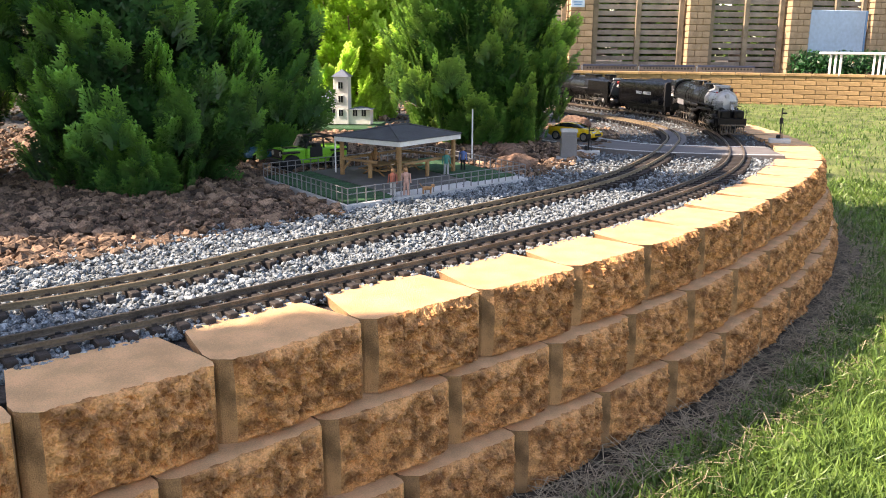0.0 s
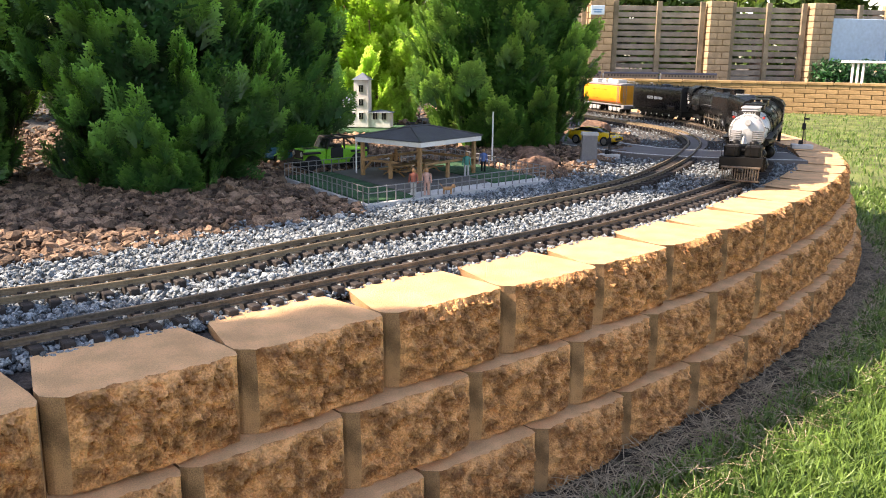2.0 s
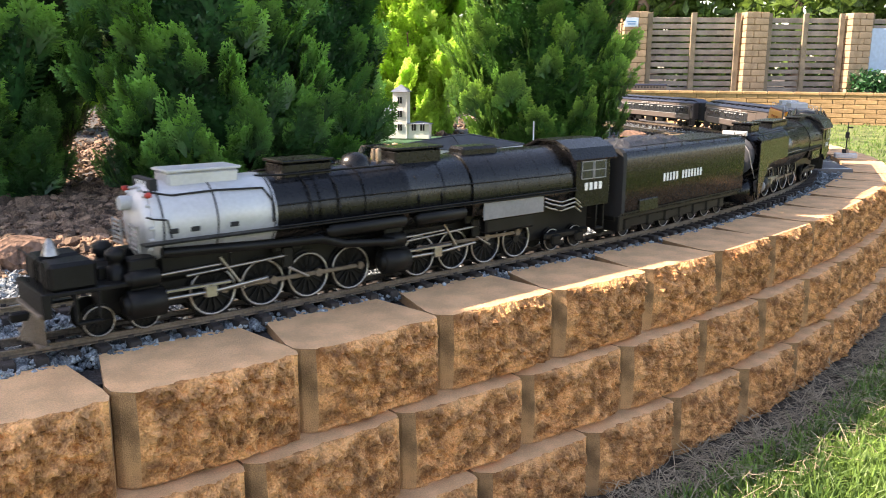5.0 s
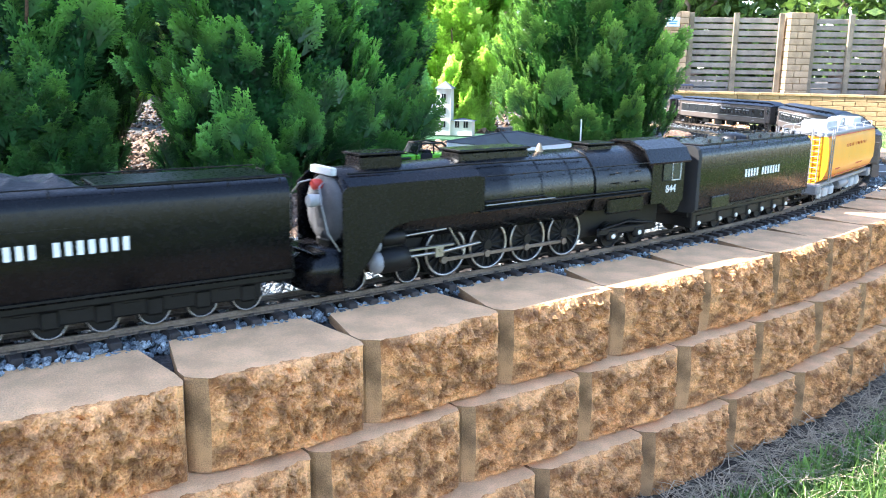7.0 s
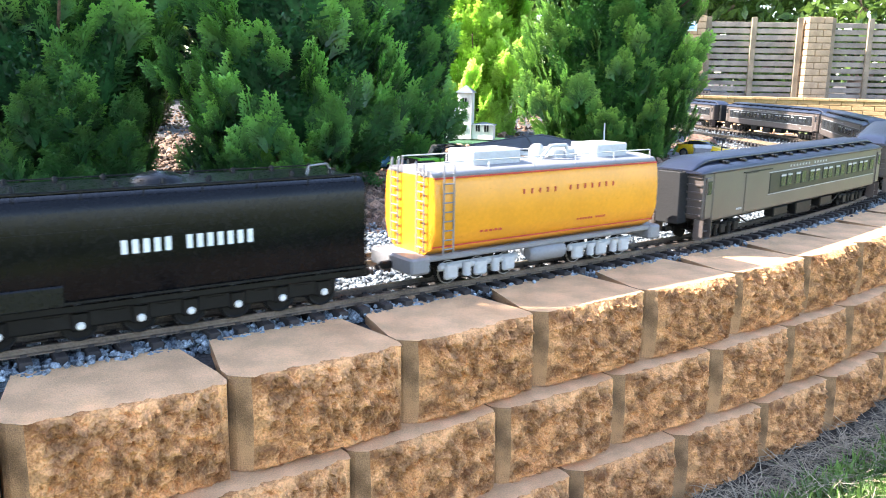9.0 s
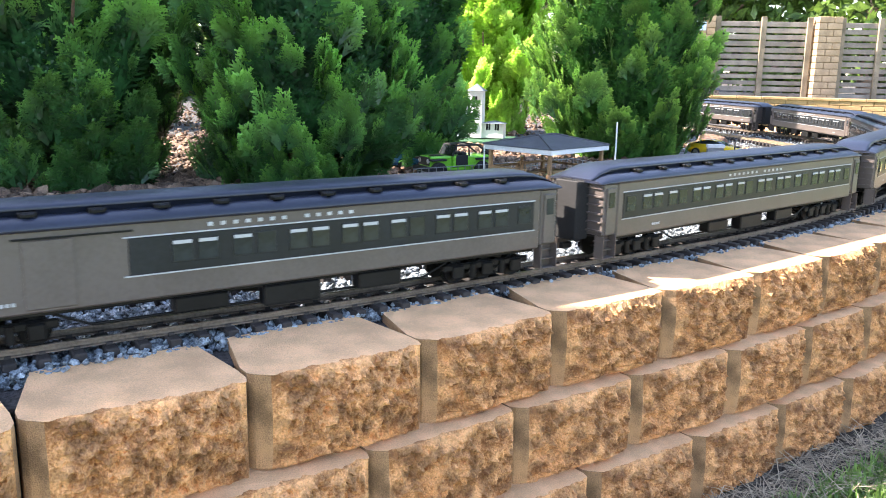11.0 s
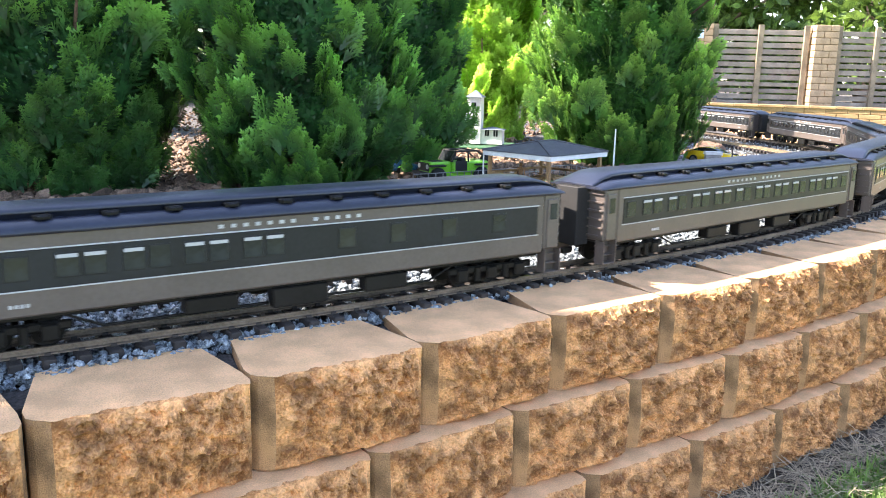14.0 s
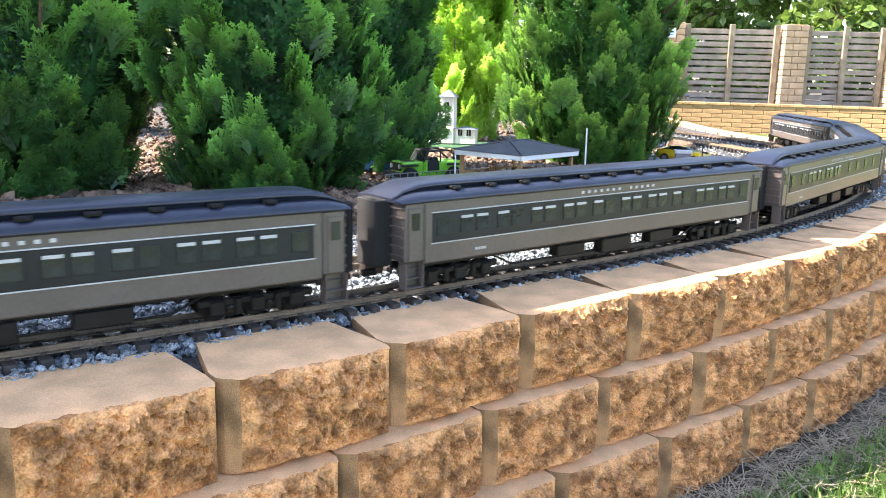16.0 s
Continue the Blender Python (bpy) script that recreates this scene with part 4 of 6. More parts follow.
    section = [(-.057, .072), (-.057, .150), (-.046, .163), (-.02, .174), (.02, .174), (.046, .163), (.057, .150), (.057, .072)]
    cab = part("cab", Geo().prism(section[::-1], -.412, -.332), M_SATIN, loco)
    rp = [(-.060, .148), (-.049, .165), (-.02, .177), (.02, .177), (.049, .165), (.060, .148)]
    part("cab_roof", Geo().prism((rp + [(y * .965, z - .003) for y, z in rp[::-1]])[::-1], -.428, -.322), M_BLACK, cab)
    for sgn in (-1, 1):
        for k in (0, 1):
            w = part("window", Geo().box(-.400 + k * .030, -.376 + k * .030, sgn * .0572 - .001, sgn * .0572 + .001, .117, .144, .0006), M_PANE, cab)
            f = Geo()
            for z in (.1165, .130, .144):
                f.box(-.402 + k * .030, -.374 + k * .030, sgn * .0578 - .0007, sgn * .0578 + .0007, z - .0008, z + .0008)
            for xx in (-.4015, -.3745):
                f.box(xx + k * .030 - .0008, xx + k * .030 + .0008, sgn * .0577 - .0007, sgn * .0577 + .0007, .1165, .144)
            part("frame", f, M_GREYPAINT, w)
        part("lettering", bars(Geo(), -.395, -.350, sgn * .0571, .098, .110, [4]), M_WHITE, cab)
        part("cab_step", Geo().box(-.405, -.385, sgn * .05 - .006, sgn * .05 + .006, .030, .034, .001).box(-.405, -.403, sgn * .05 - .005, sgn * .05 + .005, .034, .074).box(-.387, -.385, sgn * .05 - .005, sgn * .05 + .005, .034, .074), M_DARKSTEEL, loco)
        part("grab_rail", Geo().rod((-.4135, sgn * .055, .085), (-.4135, sgn * .055, .140), .0009, 5), M_STEEL, cab)
    part("frame", Geo().box(-.41, .39, -.016, .016, .018, .075, .002), M_DARKSTEEL, loco)
    part("saddle", Geo().box(.24, .33, -.030, .030, .05, .085, .006), M_DARKSTEEL, loco)
    part("front_deck", Geo().box(.335, .452, -.046, .046, .056, .061, .001).box(.447, .456, -.050, .050, .036, .062, .001), M_DARKSTEEL, loco, "weathered dark front deck")
    for sgn in (-1, 1):
        part("air_pump", Geo().lathe((.372, sgn * .022, .060), (.372, sgn * .022, .096), [(0, .011), (.4, .011), (.45, .008), (.6, .008), (.65, .011), (.9, .011), (1, .005)], 14), M_DARKSTEEL, loco)
        part("air_pump_shield", Geo().box(.398, .446, sgn * .0245 - .019, sgn * .0245 + .019, .060, .090, .004).box(.4462, .4472, sgn * .0245 - .013, sgn * .0245 + .013, .066, .084, .0004), M_DARKSTEEL, loco)
        cool = Geo()
        for z in np.arange(.092, .122, .005):
            cool.rod((.352, sgn * .040, z), (.352, sgn * .014, z), .0014, 6)
        cool.rod((.352, sgn * .040, .090), (.352, sgn * .040, .119), .0014, 6)
        cool.rod((.352, sgn * .014, .090), (.352, sgn * .014, .119), .0014, 6)
        part("cooling_coil", cool, M_GALV, loco, "grey cooling pipe coil")
        part("deck_step", Geo().box(.40, .425, sgn * .052 - .005, sgn * .052 + .005, .026, .029, .0006).box(.40, .402, sgn * .05 - .004, sgn * .05 + .004, .028, .058).box(.423, .425, sgn * .05 - .004, sgn * .05 + .004, .028, .058), M_DARKSTEEL, loco)
    part("bell", Geo().lathe((.432, 0, .092), (.432, 0, .110), [(0, .009), (.3, .0075), (.7, .005), (1, .002)], 14), M_STEEL, loco)
    handrail(loco, [(.452, -.047, .062), (.452, -.047, .094), (.452, .047, .094), (.452, .047, .062)], .0009, [((.452, y, .062), (.452, y, .094)) for y in (-.018, .018)])
    for k in range(15):
        y = -.042 + k * .006
        part("pilot_bar", Geo().rod((.455, y, .037), (.452 + .018 * (1 - abs(y) / .05), y * .98, .006), .0015, 6), M_RAIL, loco)
    part("pilot", Geo().box(.450, .462, -.045, .045, .003, .007, .001).box(.452, .460, -.046, .046, .035, .040, .001), M_RAIL, loco, "slatted steel pilot")
    part("coupler", Geo().box(.456, .478, -.005, .005, .026, .036, .002), M_DARKSTEEL, loco)
    for x in (.345, .395):
        axle(loco, x, .0175, M_STEEL, M_DARKSTEEL, 10, "pilot_wheelset")
    for x in (-.315, -.370):
        axle(loco, x, .018, M_STEEL, M_DARKSTEEL, 0, "trailing_wheelset")
    for sgn in (-1, 1):
        tr = Geo().box(-.395, -.29, sgn * .030 - .003, sgn * .030 + .003, .020, .032, .003)
        for x in (-.315, -.370):
            tr.box(x - .010, x + .010, sgn * .033 - .004, sgn * .033 + .004, .010, .028, .003)
        part("trailing_truck", tr, M_DARKSTEEL, loco)
    engine_wheels(loco, (.264, .199, .135, .071), .0295, 14, .012, 0.3)
    engine_wheels(loco, (-.042, -.106, -.170, -.234), .0295, 14, .012, 1.9)
    cylinder_block(loco, .349, .034, .021)
    cylinder_block(loco, .012, .034, .021)
    return loco


def northern():
    """The express engine with tall smoke deflectors."""
    loco = thing("steam_locomotive", "black model express steam locomotive with smoke deflectors and tall spoked drivers", "locomotive")
    zc = .107
    part("boiler", Geo().lathe((-.14, 0, zc), (.20, 0, zc), [(0, .053), (.02, .0548), (.5, .0548), (.505, .0553), (.52, .0553), (.525, .0548), (1, .0515)], 40), M_BLACK, loco)
    sm = part("smokebox", Geo().lathe((.20, 0, zc), (.292, 0, zc), [(0, .0515), (.96, .0515), (1, .047)], 40), M_SATIN, loco)
    part("smokebox_door", Geo().lathe((.292, 0, zc), (.303, 0, zc), [(0, .044), (.5, .041), (.8, .026), (1, .01)], 28), M_SHINGLE, sm, "weathered grey smokebox door")
    prof = [(-.051, .07), (-.0555, .10)] + [(.0555 * math.cos(a), .107 + .0555 * math.sin(a)) for a in np.linspace(math.pi, 0, 15)] + [(.0555, .10), (.051, .07)]
    part("firebox", Geo().prism(prof[::-1], -.270, -.14, True), M_BLACK, loco)
    for x in (-.09, -.03, .03):
        part("boiler_band", Geo().lathe((x, 0, zc), (x + .002, 0, zc), [(0, .0553), (1, .0553)], 40, False), M_BLACK, loco)
    part("chimney_casing", roof_box(.190, .254, .020, .150, .175), M_SATIN, loco)
    part("dome_casing", roof_box(-.030, .098, .022, .150, .172), M_BLACK, loco)
    part("bell", Geo().lathe((-.066, .006, .160), (-.066, .006, .173), [(0, .006), (.4, .005), (1, .002)], 12), M_BRASSRAIL, loco, "small brass bell")
    part("turret", roof_box(-.215, -.16, .018, .156, .170), M_BLACK, loco)
    for sgn in (-1, 1):
        part("top_pipe", Geo().pipe([(.28, sgn * .030, .152), (.18, sgn * .034, .152), (.11, sgn * .036, .154), (-.13, sgn * .038, .152)], .0013, 6), M_DARKSTEEL, loco)
    section = [(-.056, .070), (-.056, .140), (-.045, .156), (-.02, .166), (.02, .166), (.045, .156), (.056, .140), (.056, .070)]
    cab = part("cab", Geo().prism(section[::-1], -.352, -.270), M_SATIN, loco)
    rp = [(-.060, .137), (-.048, .158), (-.02, .170), (.02, .170), (.048, .158), (.060, .137)]
    part("cab_roof", Geo().prism((rp + [(y * .965, z - .003) for y, z in rp[::-1]])[::-1], -.364, -.258), M_BLACK, cab)
    for sgn in (-1, 1):
        for k in (0, 1):
            x0 = -.340 + k * .023
            w = part("window", Geo().box(x0, x0 + .020, sgn * .0564 - .001, sgn * .0564 + .001, .107, .134, .0006), M_PANE, cab)
            f = Geo()
            for z in (.1065, .1345):
                f.box(x0 - .0015, x0 + .0215, sgn * .0570 - .0007, sgn * .0570 + .0007, z - .0009, z + .0009)
            for xx in (x0 - .0008, x0 + .0208):
                f.box(xx - .0008, xx + .0008, sgn * .0569 - .0007, sgn * .0569 + .0007, .1065, .1345)
            part("frame", f, M_PALE if k == 0 else M_DARKSTEEL, w)
        lettered(cab, "844", .0175, pose(-.318, sgn * .0566, .0865, 90, 0, 180 if sgn > 0 else 0), M_WHITE)
        part("cab_brace", Geo().rings([[(x, y, z) for x, z in ((-.30, .070), (-.352, .070), (-.345, .055), (-.33, .050))] for y in sorted((sgn * .047, sgn * .053))], False), M_SATIN, cab)
        y0 = sgn * .0575
        pts = [(.290, .018), (.303, .018), (.303, .134), (.297, .140), (.083, .139), (.083, .0935), (.205, .0905), (.226, .087), (.240, .080), (.256, .060)]
        part("smoke_deflector", Geo().rings([[(x, y0 - sgn * .0009, z) for x, z in pts], [(x, y0 + sgn * .0009, z) for x, z in pts]], False), M_SATIN, loco, "long black side smoke deflector")
        part("deflector_lip", Geo().prism([(sgn * .0575, .1385), (sgn * .0575, .1405), (sgn * .046, .1495), (sgn * .045, .148)], .09, .295), M_SATIN, loco)
        part("deflector_stay", Geo().rod((.20, sgn * .057, .137), (.20, sgn * .034, .146), .0012, 6), M_DARKSTEEL, loco)
        part("running_board", Geo().box(-.270, .09, sgn * .052 - .007, sgn * .052 + .007, .0905, .0925, .0006), M_DARKSTEEL, loco)
        part("valance_pipe", Geo().pipe([(.08, sgn * .057, .104), (-.03, sgn * .057, .104), (-.042, sgn * .057, .097), (-.26, sgn * .057, .096)], .0014, 6), M_DARKSTEEL, loco)
        part("valance_pipe", Geo().pipe([(.08, sgn * .058, .0995), (-.05, sgn * .058, .0995)], .0011, 6), M_GALV, loco)
        handrail(loco, [(-.26, sgn * .058, .138), (.08, sgn * .0575, .139)], posts=[((x, sgn * .05, .136), (x, sgn * .0575, .1385)) for x in np.arange(-.25, .09, .07)])
        part("side_tank", Geo().box(-.255, -.17, sgn * .050 - .005, sgn * .050 + .005, .062, .088, .003), M_SATIN, loco)
        for x in (-.19, -.235):
            part("step_bracket", Geo().box(x, x + .010, min(sgn * .0565, sgn * .0615), max(sgn * .0565, sgn * .0615), .126, .128, .0004), M_DARKSTEEL, loco)
            part("step_bracket", Geo().box(x, x + .010, min(sgn * .0565, sgn * .0615), max(sgn * .0565, sgn * .0615), .110, .112, .0004), M_DARKSTEEL, loco)
        part("cylinder_cap", Geo().lathe((.245, sgn * .044, .040), (.257, sgn * .044, .040), [(0, .0145), (.5, .0145), (.8, .011), (1, .004)], 20), M_GREYPAINT, loco, "pale grey cylinder end cap")
        part("valve_cap", Geo().lathe((.245, sgn * .044, .062), (.254, sgn * .044, .062), [(0, .009), (.5, .009), (1, .004)], 16), M_GREYPAINT, loco, "pale grey valve chest cap")
        part("deck_rail", Geo().pipe([(.303, sgn * .050, .062), (.318, sgn * .048, .085), (.322, sgn * .040, .120), (.316, sgn * .025, .138), (.305, sgn * .016, .142)], .0010, 6), M_GALV, loco, "bright curved front handrail")
    part("frame", Geo().box(-.34, .30, -.016, .016, .020, .070, .002), M_DARKSTEEL, loco)
    part("pilot", Geo().rings([[(x, -w, z0), (x, w, z0), (x, w * .9, z1), (x, -w * .9, z1)] for x, w, z0, z1 in ((.295, .050, .012, .062), (.325, .044, .012, .060), (.342, .026, .014, .050), (.349, .012, .018, .040))], True), M_SATIN, loco, "smooth black cast pilot")
    part("front_step", Geo().box(.318, .336, -.044, .044, .0595, .0625, .001), M_SATIN, loco)
    part("coupler", Geo().box(.345, .362, -.005, .005, .024, .034, .002), M_DARKSTEEL, loco)
    part("headlight", Geo().lathe((.300, 0, .118), (.318, 0, .118), [(0, .007), (.8, .0085), (1, .007)], 16), M_PALE, loco, "silver headlight")
    part("mars_light", Geo().lathe((.300, 0, .138), (.312, 0, .138), [(0, .006), (.8, .007), (1, .005)], 14), M_RED, loco, "red upper front lamp")
    part("number_board", Geo().box(.292, .300, -.026, .026, .150, .160, .001), M_PALE, loco)
    for x in (.185, .270):
        axle(loco, x, .0195, M_STEEL, M_DARKSTEEL, 10, "pilot_wheelset")
    for x in (-.211, -.275):
        axle(loco, x, .0205, M_DARKSTEEL, M_DARKSTEEL, 0, "trailing_wheelset", hubcap=M_WHITE)
    for sgn in (-1, 1):
        tr = Geo().box(-.315, -.175, sgn * .0295 - .0025, sgn * .0295 + .0025, .022, .036, .003)
        for x in (-.211, -.275):
            tr.box(x - .014, x + .014, sgn * .031 - .003, sgn * .031 + .003, .012, .032, .004)
        tr.pipe([(-.31, sgn * .033, .034), (-.243, sgn * .033, .042), (-.18, sgn * .033, .034)], .0022, 6)
        part("trailing_truck", tr, M_DARKSTEEL, loco)
    engine_wheels(loco, (.122, .0455, -.031, -.1075), .0355, 16, .0125, 0.9)
    cylinder_block(loco, .222, .040, .022)
    return loco


def tender(coal):
    """A black tender on seven axles; coal: heaped in front, else an oil tank with white axle caps."""
    t = thing("tender", "long black model tender with white lettering and a coal heap" if coal else "long black model tender with white lettering and white axle caps", "tender")
    L = .222
    prof = [(-.050, .044), (-.0565, .050), (-.0565, .139), (-.054, .149), (-.046, .1555), (.046, .1555), (.054, .149), (.0565, .139), (.0565, .050), (.050, .044)]
    body = part("body", Geo().prism(prof[::-1], -L, L, True), M_SATIN, t)
    part("front_bulkhead", Geo().prism([(y * 1.01, .046 + (z - .046) * 1.02) for y, z in prof[::-1]], L - .006, L + .004), M_RUBBER, body)
    part("deck", Geo().box(-L + .01, -.02 if coal else L - .03, -.043, .043, .1555, .1585, .001), M_BLACK, body)
    if coal:
        n, k = 34, 16
        v = []
        for i in range(n):
            for j in range(k):
                x, y = -.01 + .20 * i / (n - 1), -.045 + .09 * j / (k - 1)
                edge = min(1, i / 4, (n - 1 - i) / 4, j / 3, (k - 1 - j) / 3)
                v.append((x, y, .1545 + edge * (.010 + .006 * noise.noise(Vector((x * 40, y * 40, 0))) + .006 * abs(noise.noise(Vector((x * 150, y * 150, 3)))))))
        part("coal", Geo().add(v, [(i * k + j, (i + 1) * k + j, (i + 1) * k + j + 1, i * k + j + 1) for i in range(n - 1) for j in range(k - 1)]), M_COAL, body, "heap of crushed black coal")
    else:
        for x in np.arange(-.19, .17, .048):
            for y in (-.03, .03):
                part("vent", Geo().lathe((x, y, .158), (x, y, .165), [(0, .003), (.7, .003), (1, .0015)], 8), M_DARKSTEEL, body)
        part("tank_dome", Geo().lathe((0, 0, .155), (0, 0, .169), [(0, .030), (.45, .028), (.8, .019), (1, .004)], 28), M_BLACK, body, "low glossy tank dome")
        part("pipe_loop", Geo().pipe([(-.165, .02, .158), (-.168, .02, .168), (-.19, .02, .170), (-.198, .02, .158)], .0014, 6), M_GALV, body)
    for sgn in (-1, 1):
        part("lettering", bars(Geo(), -.085 + .04 * coal, .058 + .04 * coal, sgn * .0566, .093, .1075, [7, 5] if sgn > 0 else [5, 7], .55), M_WHITE, body, "white lettering bars")
        part("rivet_strip", Geo().box(-L, L, sgn * .0568 - .0006, sgn * .0568 + .0006, .048, .0505), M_DARKSTEEL, body)
        part("seam", Geo().box(.0, L, sgn * .0567 - .0004, sgn * .0567 + .0004, .1200, .1208), M_DARKSTEEL, body)
        handrail(body, [(-L, sgn * .052, .160), (L - .02, sgn * .052, .160)], .0008, [((x, sgn * .052, .150), (x, sgn * .052, .160)) for x in np.arange(-L + .01, L - .02, .06)])
        lad = Geo()
        for y in (.030, .052):
            lad.rod((-L - .004, sgn * y, .04), (-L - .004, sgn * y, .162), .0009, 5)
        for z in np.arange(.048, .158, .012):
            lad.rod((-L - .004, sgn * .030, z), (-L - .004, sgn * .052, z), .0009, 5)
        part("ladder", lad, M_DARKSTEEL, body)
        part("tool_box", Geo().box(.110, .172, sgn * .0545 - .004, sgn * .0545 + .004, .046, .068, .0015), M_BLACK, body)
        part("frame_rail", Geo().box(-.195, .205, sgn * .0305 - .002, sgn * .0305 + .002, .015, .036, .002), M_DARKSTEEL, t)
        for x in TENDER_AXLES:
            part("axle_box", Geo().box(x - .010, x + .010, sgn * .0325 - .003, sgn * .0325 + .003, .012, .034, .003), M_DARKSTEEL, t)
            part("spring", Geo().box(x + .015, x + .035, sgn * .0325 - .0018, sgn * .0325 + .0018, .030, .0335, .001), M_DARKSTEEL, t)
    part("underframe", Geo().box(-L - .008, L + .004, -.045, .045, .035, .0455, .002), M_DARKSTEEL, t)
    part("coupler", Geo().box(-L - .035, -L, -.005, .005, .022, .032, .002), M_DARKSTEEL, t)
    part("front_step", Geo().box(L - .012, L + .002, -.052, .052, .018, .046, .002), M_DARKSTEEL, t)
    for x in TENDER_AXLES:
        axle(t, x, .0185, M_STEEL if coal else M_DARKSTEEL, M_DARKSTEEL, 0, hubcap=None if coal else M_WHITE, half=.024)
    return t


TENDER_AXLES = (-.178, -.125, -.072, -.019, .034, .094, .170)


def fuel_tender():
    t = thing("water_tender", "bright yellow model water tender with grey roof, ladders and silver trucks", "tender")
    L = .212
    prof = [(-.034, .046), (-.050, .056), (-.0575, .078), (-.0580, .112), (-.0555, .138), (-.053, .1475), (.053, .1475), (.0555, .138), (.0580, .112), (.0575, .078), (.050, .056), (.034, .046)]
    body = part("body", Geo().prism(prof[::-1], -L, L, True), M_YELLOW, t)
    top = [(-.0535, .1477), (-.046, .1545), (-.02, .158), (.02, .158), (.046, .1545), (.0535, .1477)]
    part("roof", Geo().prism(top[::-1], -L, L, True), M_GREYPAINT, body, "pale grey roof")
    for sgn in (-1, 1):
        part("stripe", Geo().box(-L, L, sgn * .0535 - .0006, sgn * .0535 + .0006, .1455, .1475), M_RED, body, "thin red stripe")
        part("stripe", Geo().box(-L, L, sgn * .0520 - .0006, sgn * .0520 + .0006, .0575, .0592), M_RED, body, "thin red stripe")
        part("lettering", bars(Geo(), -.115, .075, sgn * .0577, .1175, .1245, [7, 5], .2), M_RED, body, "faded red lettering bars")
        part("small_lettering", bars(Geo(), -.10, -.04, sgn * .0563, .072, .075, [4, 6]), M_RED, body)
        part("small_lettering", bars(Geo(), .10, .14, sgn * .0563, .072, .075, [5]), M_RED, body)
        for xx in (L - .02, L + .004):
            lad = Geo()
            yy = sgn * .0595 if xx < L else sgn * .03
            for d in (-.008, .008):
                a = (xx + d, yy) if xx < L else (xx, yy + d)
                lad.rod((*a, .05), (*a, .164), .0012, 6)
            for z in np.arange(.056, .156, .012):
                p = ((xx - .008, yy, z), (xx + .008, yy, z)) if xx < L else ((xx, yy - .008, z), (xx, yy + .008, z))
                lad.rod(*p, .001, 5)
            part("ladder", lad, M_GREYPAINT, body)
        handrail(body, [(-L + .01, sgn * .047, .166), (L - .02, sgn * .047, .166)], .0009, [((x, sgn * .047, .152), (x, sgn * .047, .166)) for x in np.arange(-L + .01, L - .01, .08)], M_PALE)
    part("roof_hatch", Geo().box(.045, .130, -.028, .028, .1545, .176, .002), M_PALE, body, "pale roof box")
    part("roof_hatch", Geo().box(-.172, -.105, -.028, .028, .1545, .176, .002), M_PALE, body, "pale roof box")
    part("roof_valve", Geo().lathe((-.01, 0, .155), (-.01, 0, .178), [(0, .012), (.7, .012), (1, .006)], 14).pipe([(.0, .018, .156), (-.02, .018, .176), (-.05, .018, .176), (-.055, .018, .156)], .003, 8).box(-.075, -.03, -.016, .016, .155, .172, .003), M_PALE, body)
    part("underframe", Geo().box(-L - .02, L + .025, -.046, .046, .038, .046, .002).box(L, L + .03, -.05, .05, .024, .046, .003).box(-L - .025, -L, -.05, .05, .024, .046, .003), M_GREYPAINT, t)
    part("coupler", Geo().box(L + .025, L + .045, -.005, .005, .026, .036, .002), M_DARKSTEEL, t)
    part("air_tank", Geo().lathe((-.035, .036, .028), (.035, .036, .028), [(0, .008), (.08, .013), (.92, .013), (1, .008)], 16), M_GREYPAINT, t)
    for cx in (.118, -.118):
        tr = Geo()
        for sgn in (-1, 1):
            tr.box(cx - .070, cx + .070, sgn * .032 - .003, sgn * .032 + .003, .020, .031, .003)
            for x in (-.05, 0, .05):
                tr.box(cx + x - .011, cx + x + .011, sgn * .034 - .0045, sgn * .034 + .0045, .008, .030, .003)
            for x in (-.025, .025):
                tr.lathe((cx + x, sgn * .036, .011), (cx + x, sgn * .036, .030), [(0, .006), (1, .006)], 8)
        part("truck", tr, M_PALE, t, "silver-grey six-wheel truck")
        for x in (-.05, 0, .05):
            axle(t, cx + x, .0165, M_STEEL, M_DARKSTEEL, 0, half=.023)
    return t


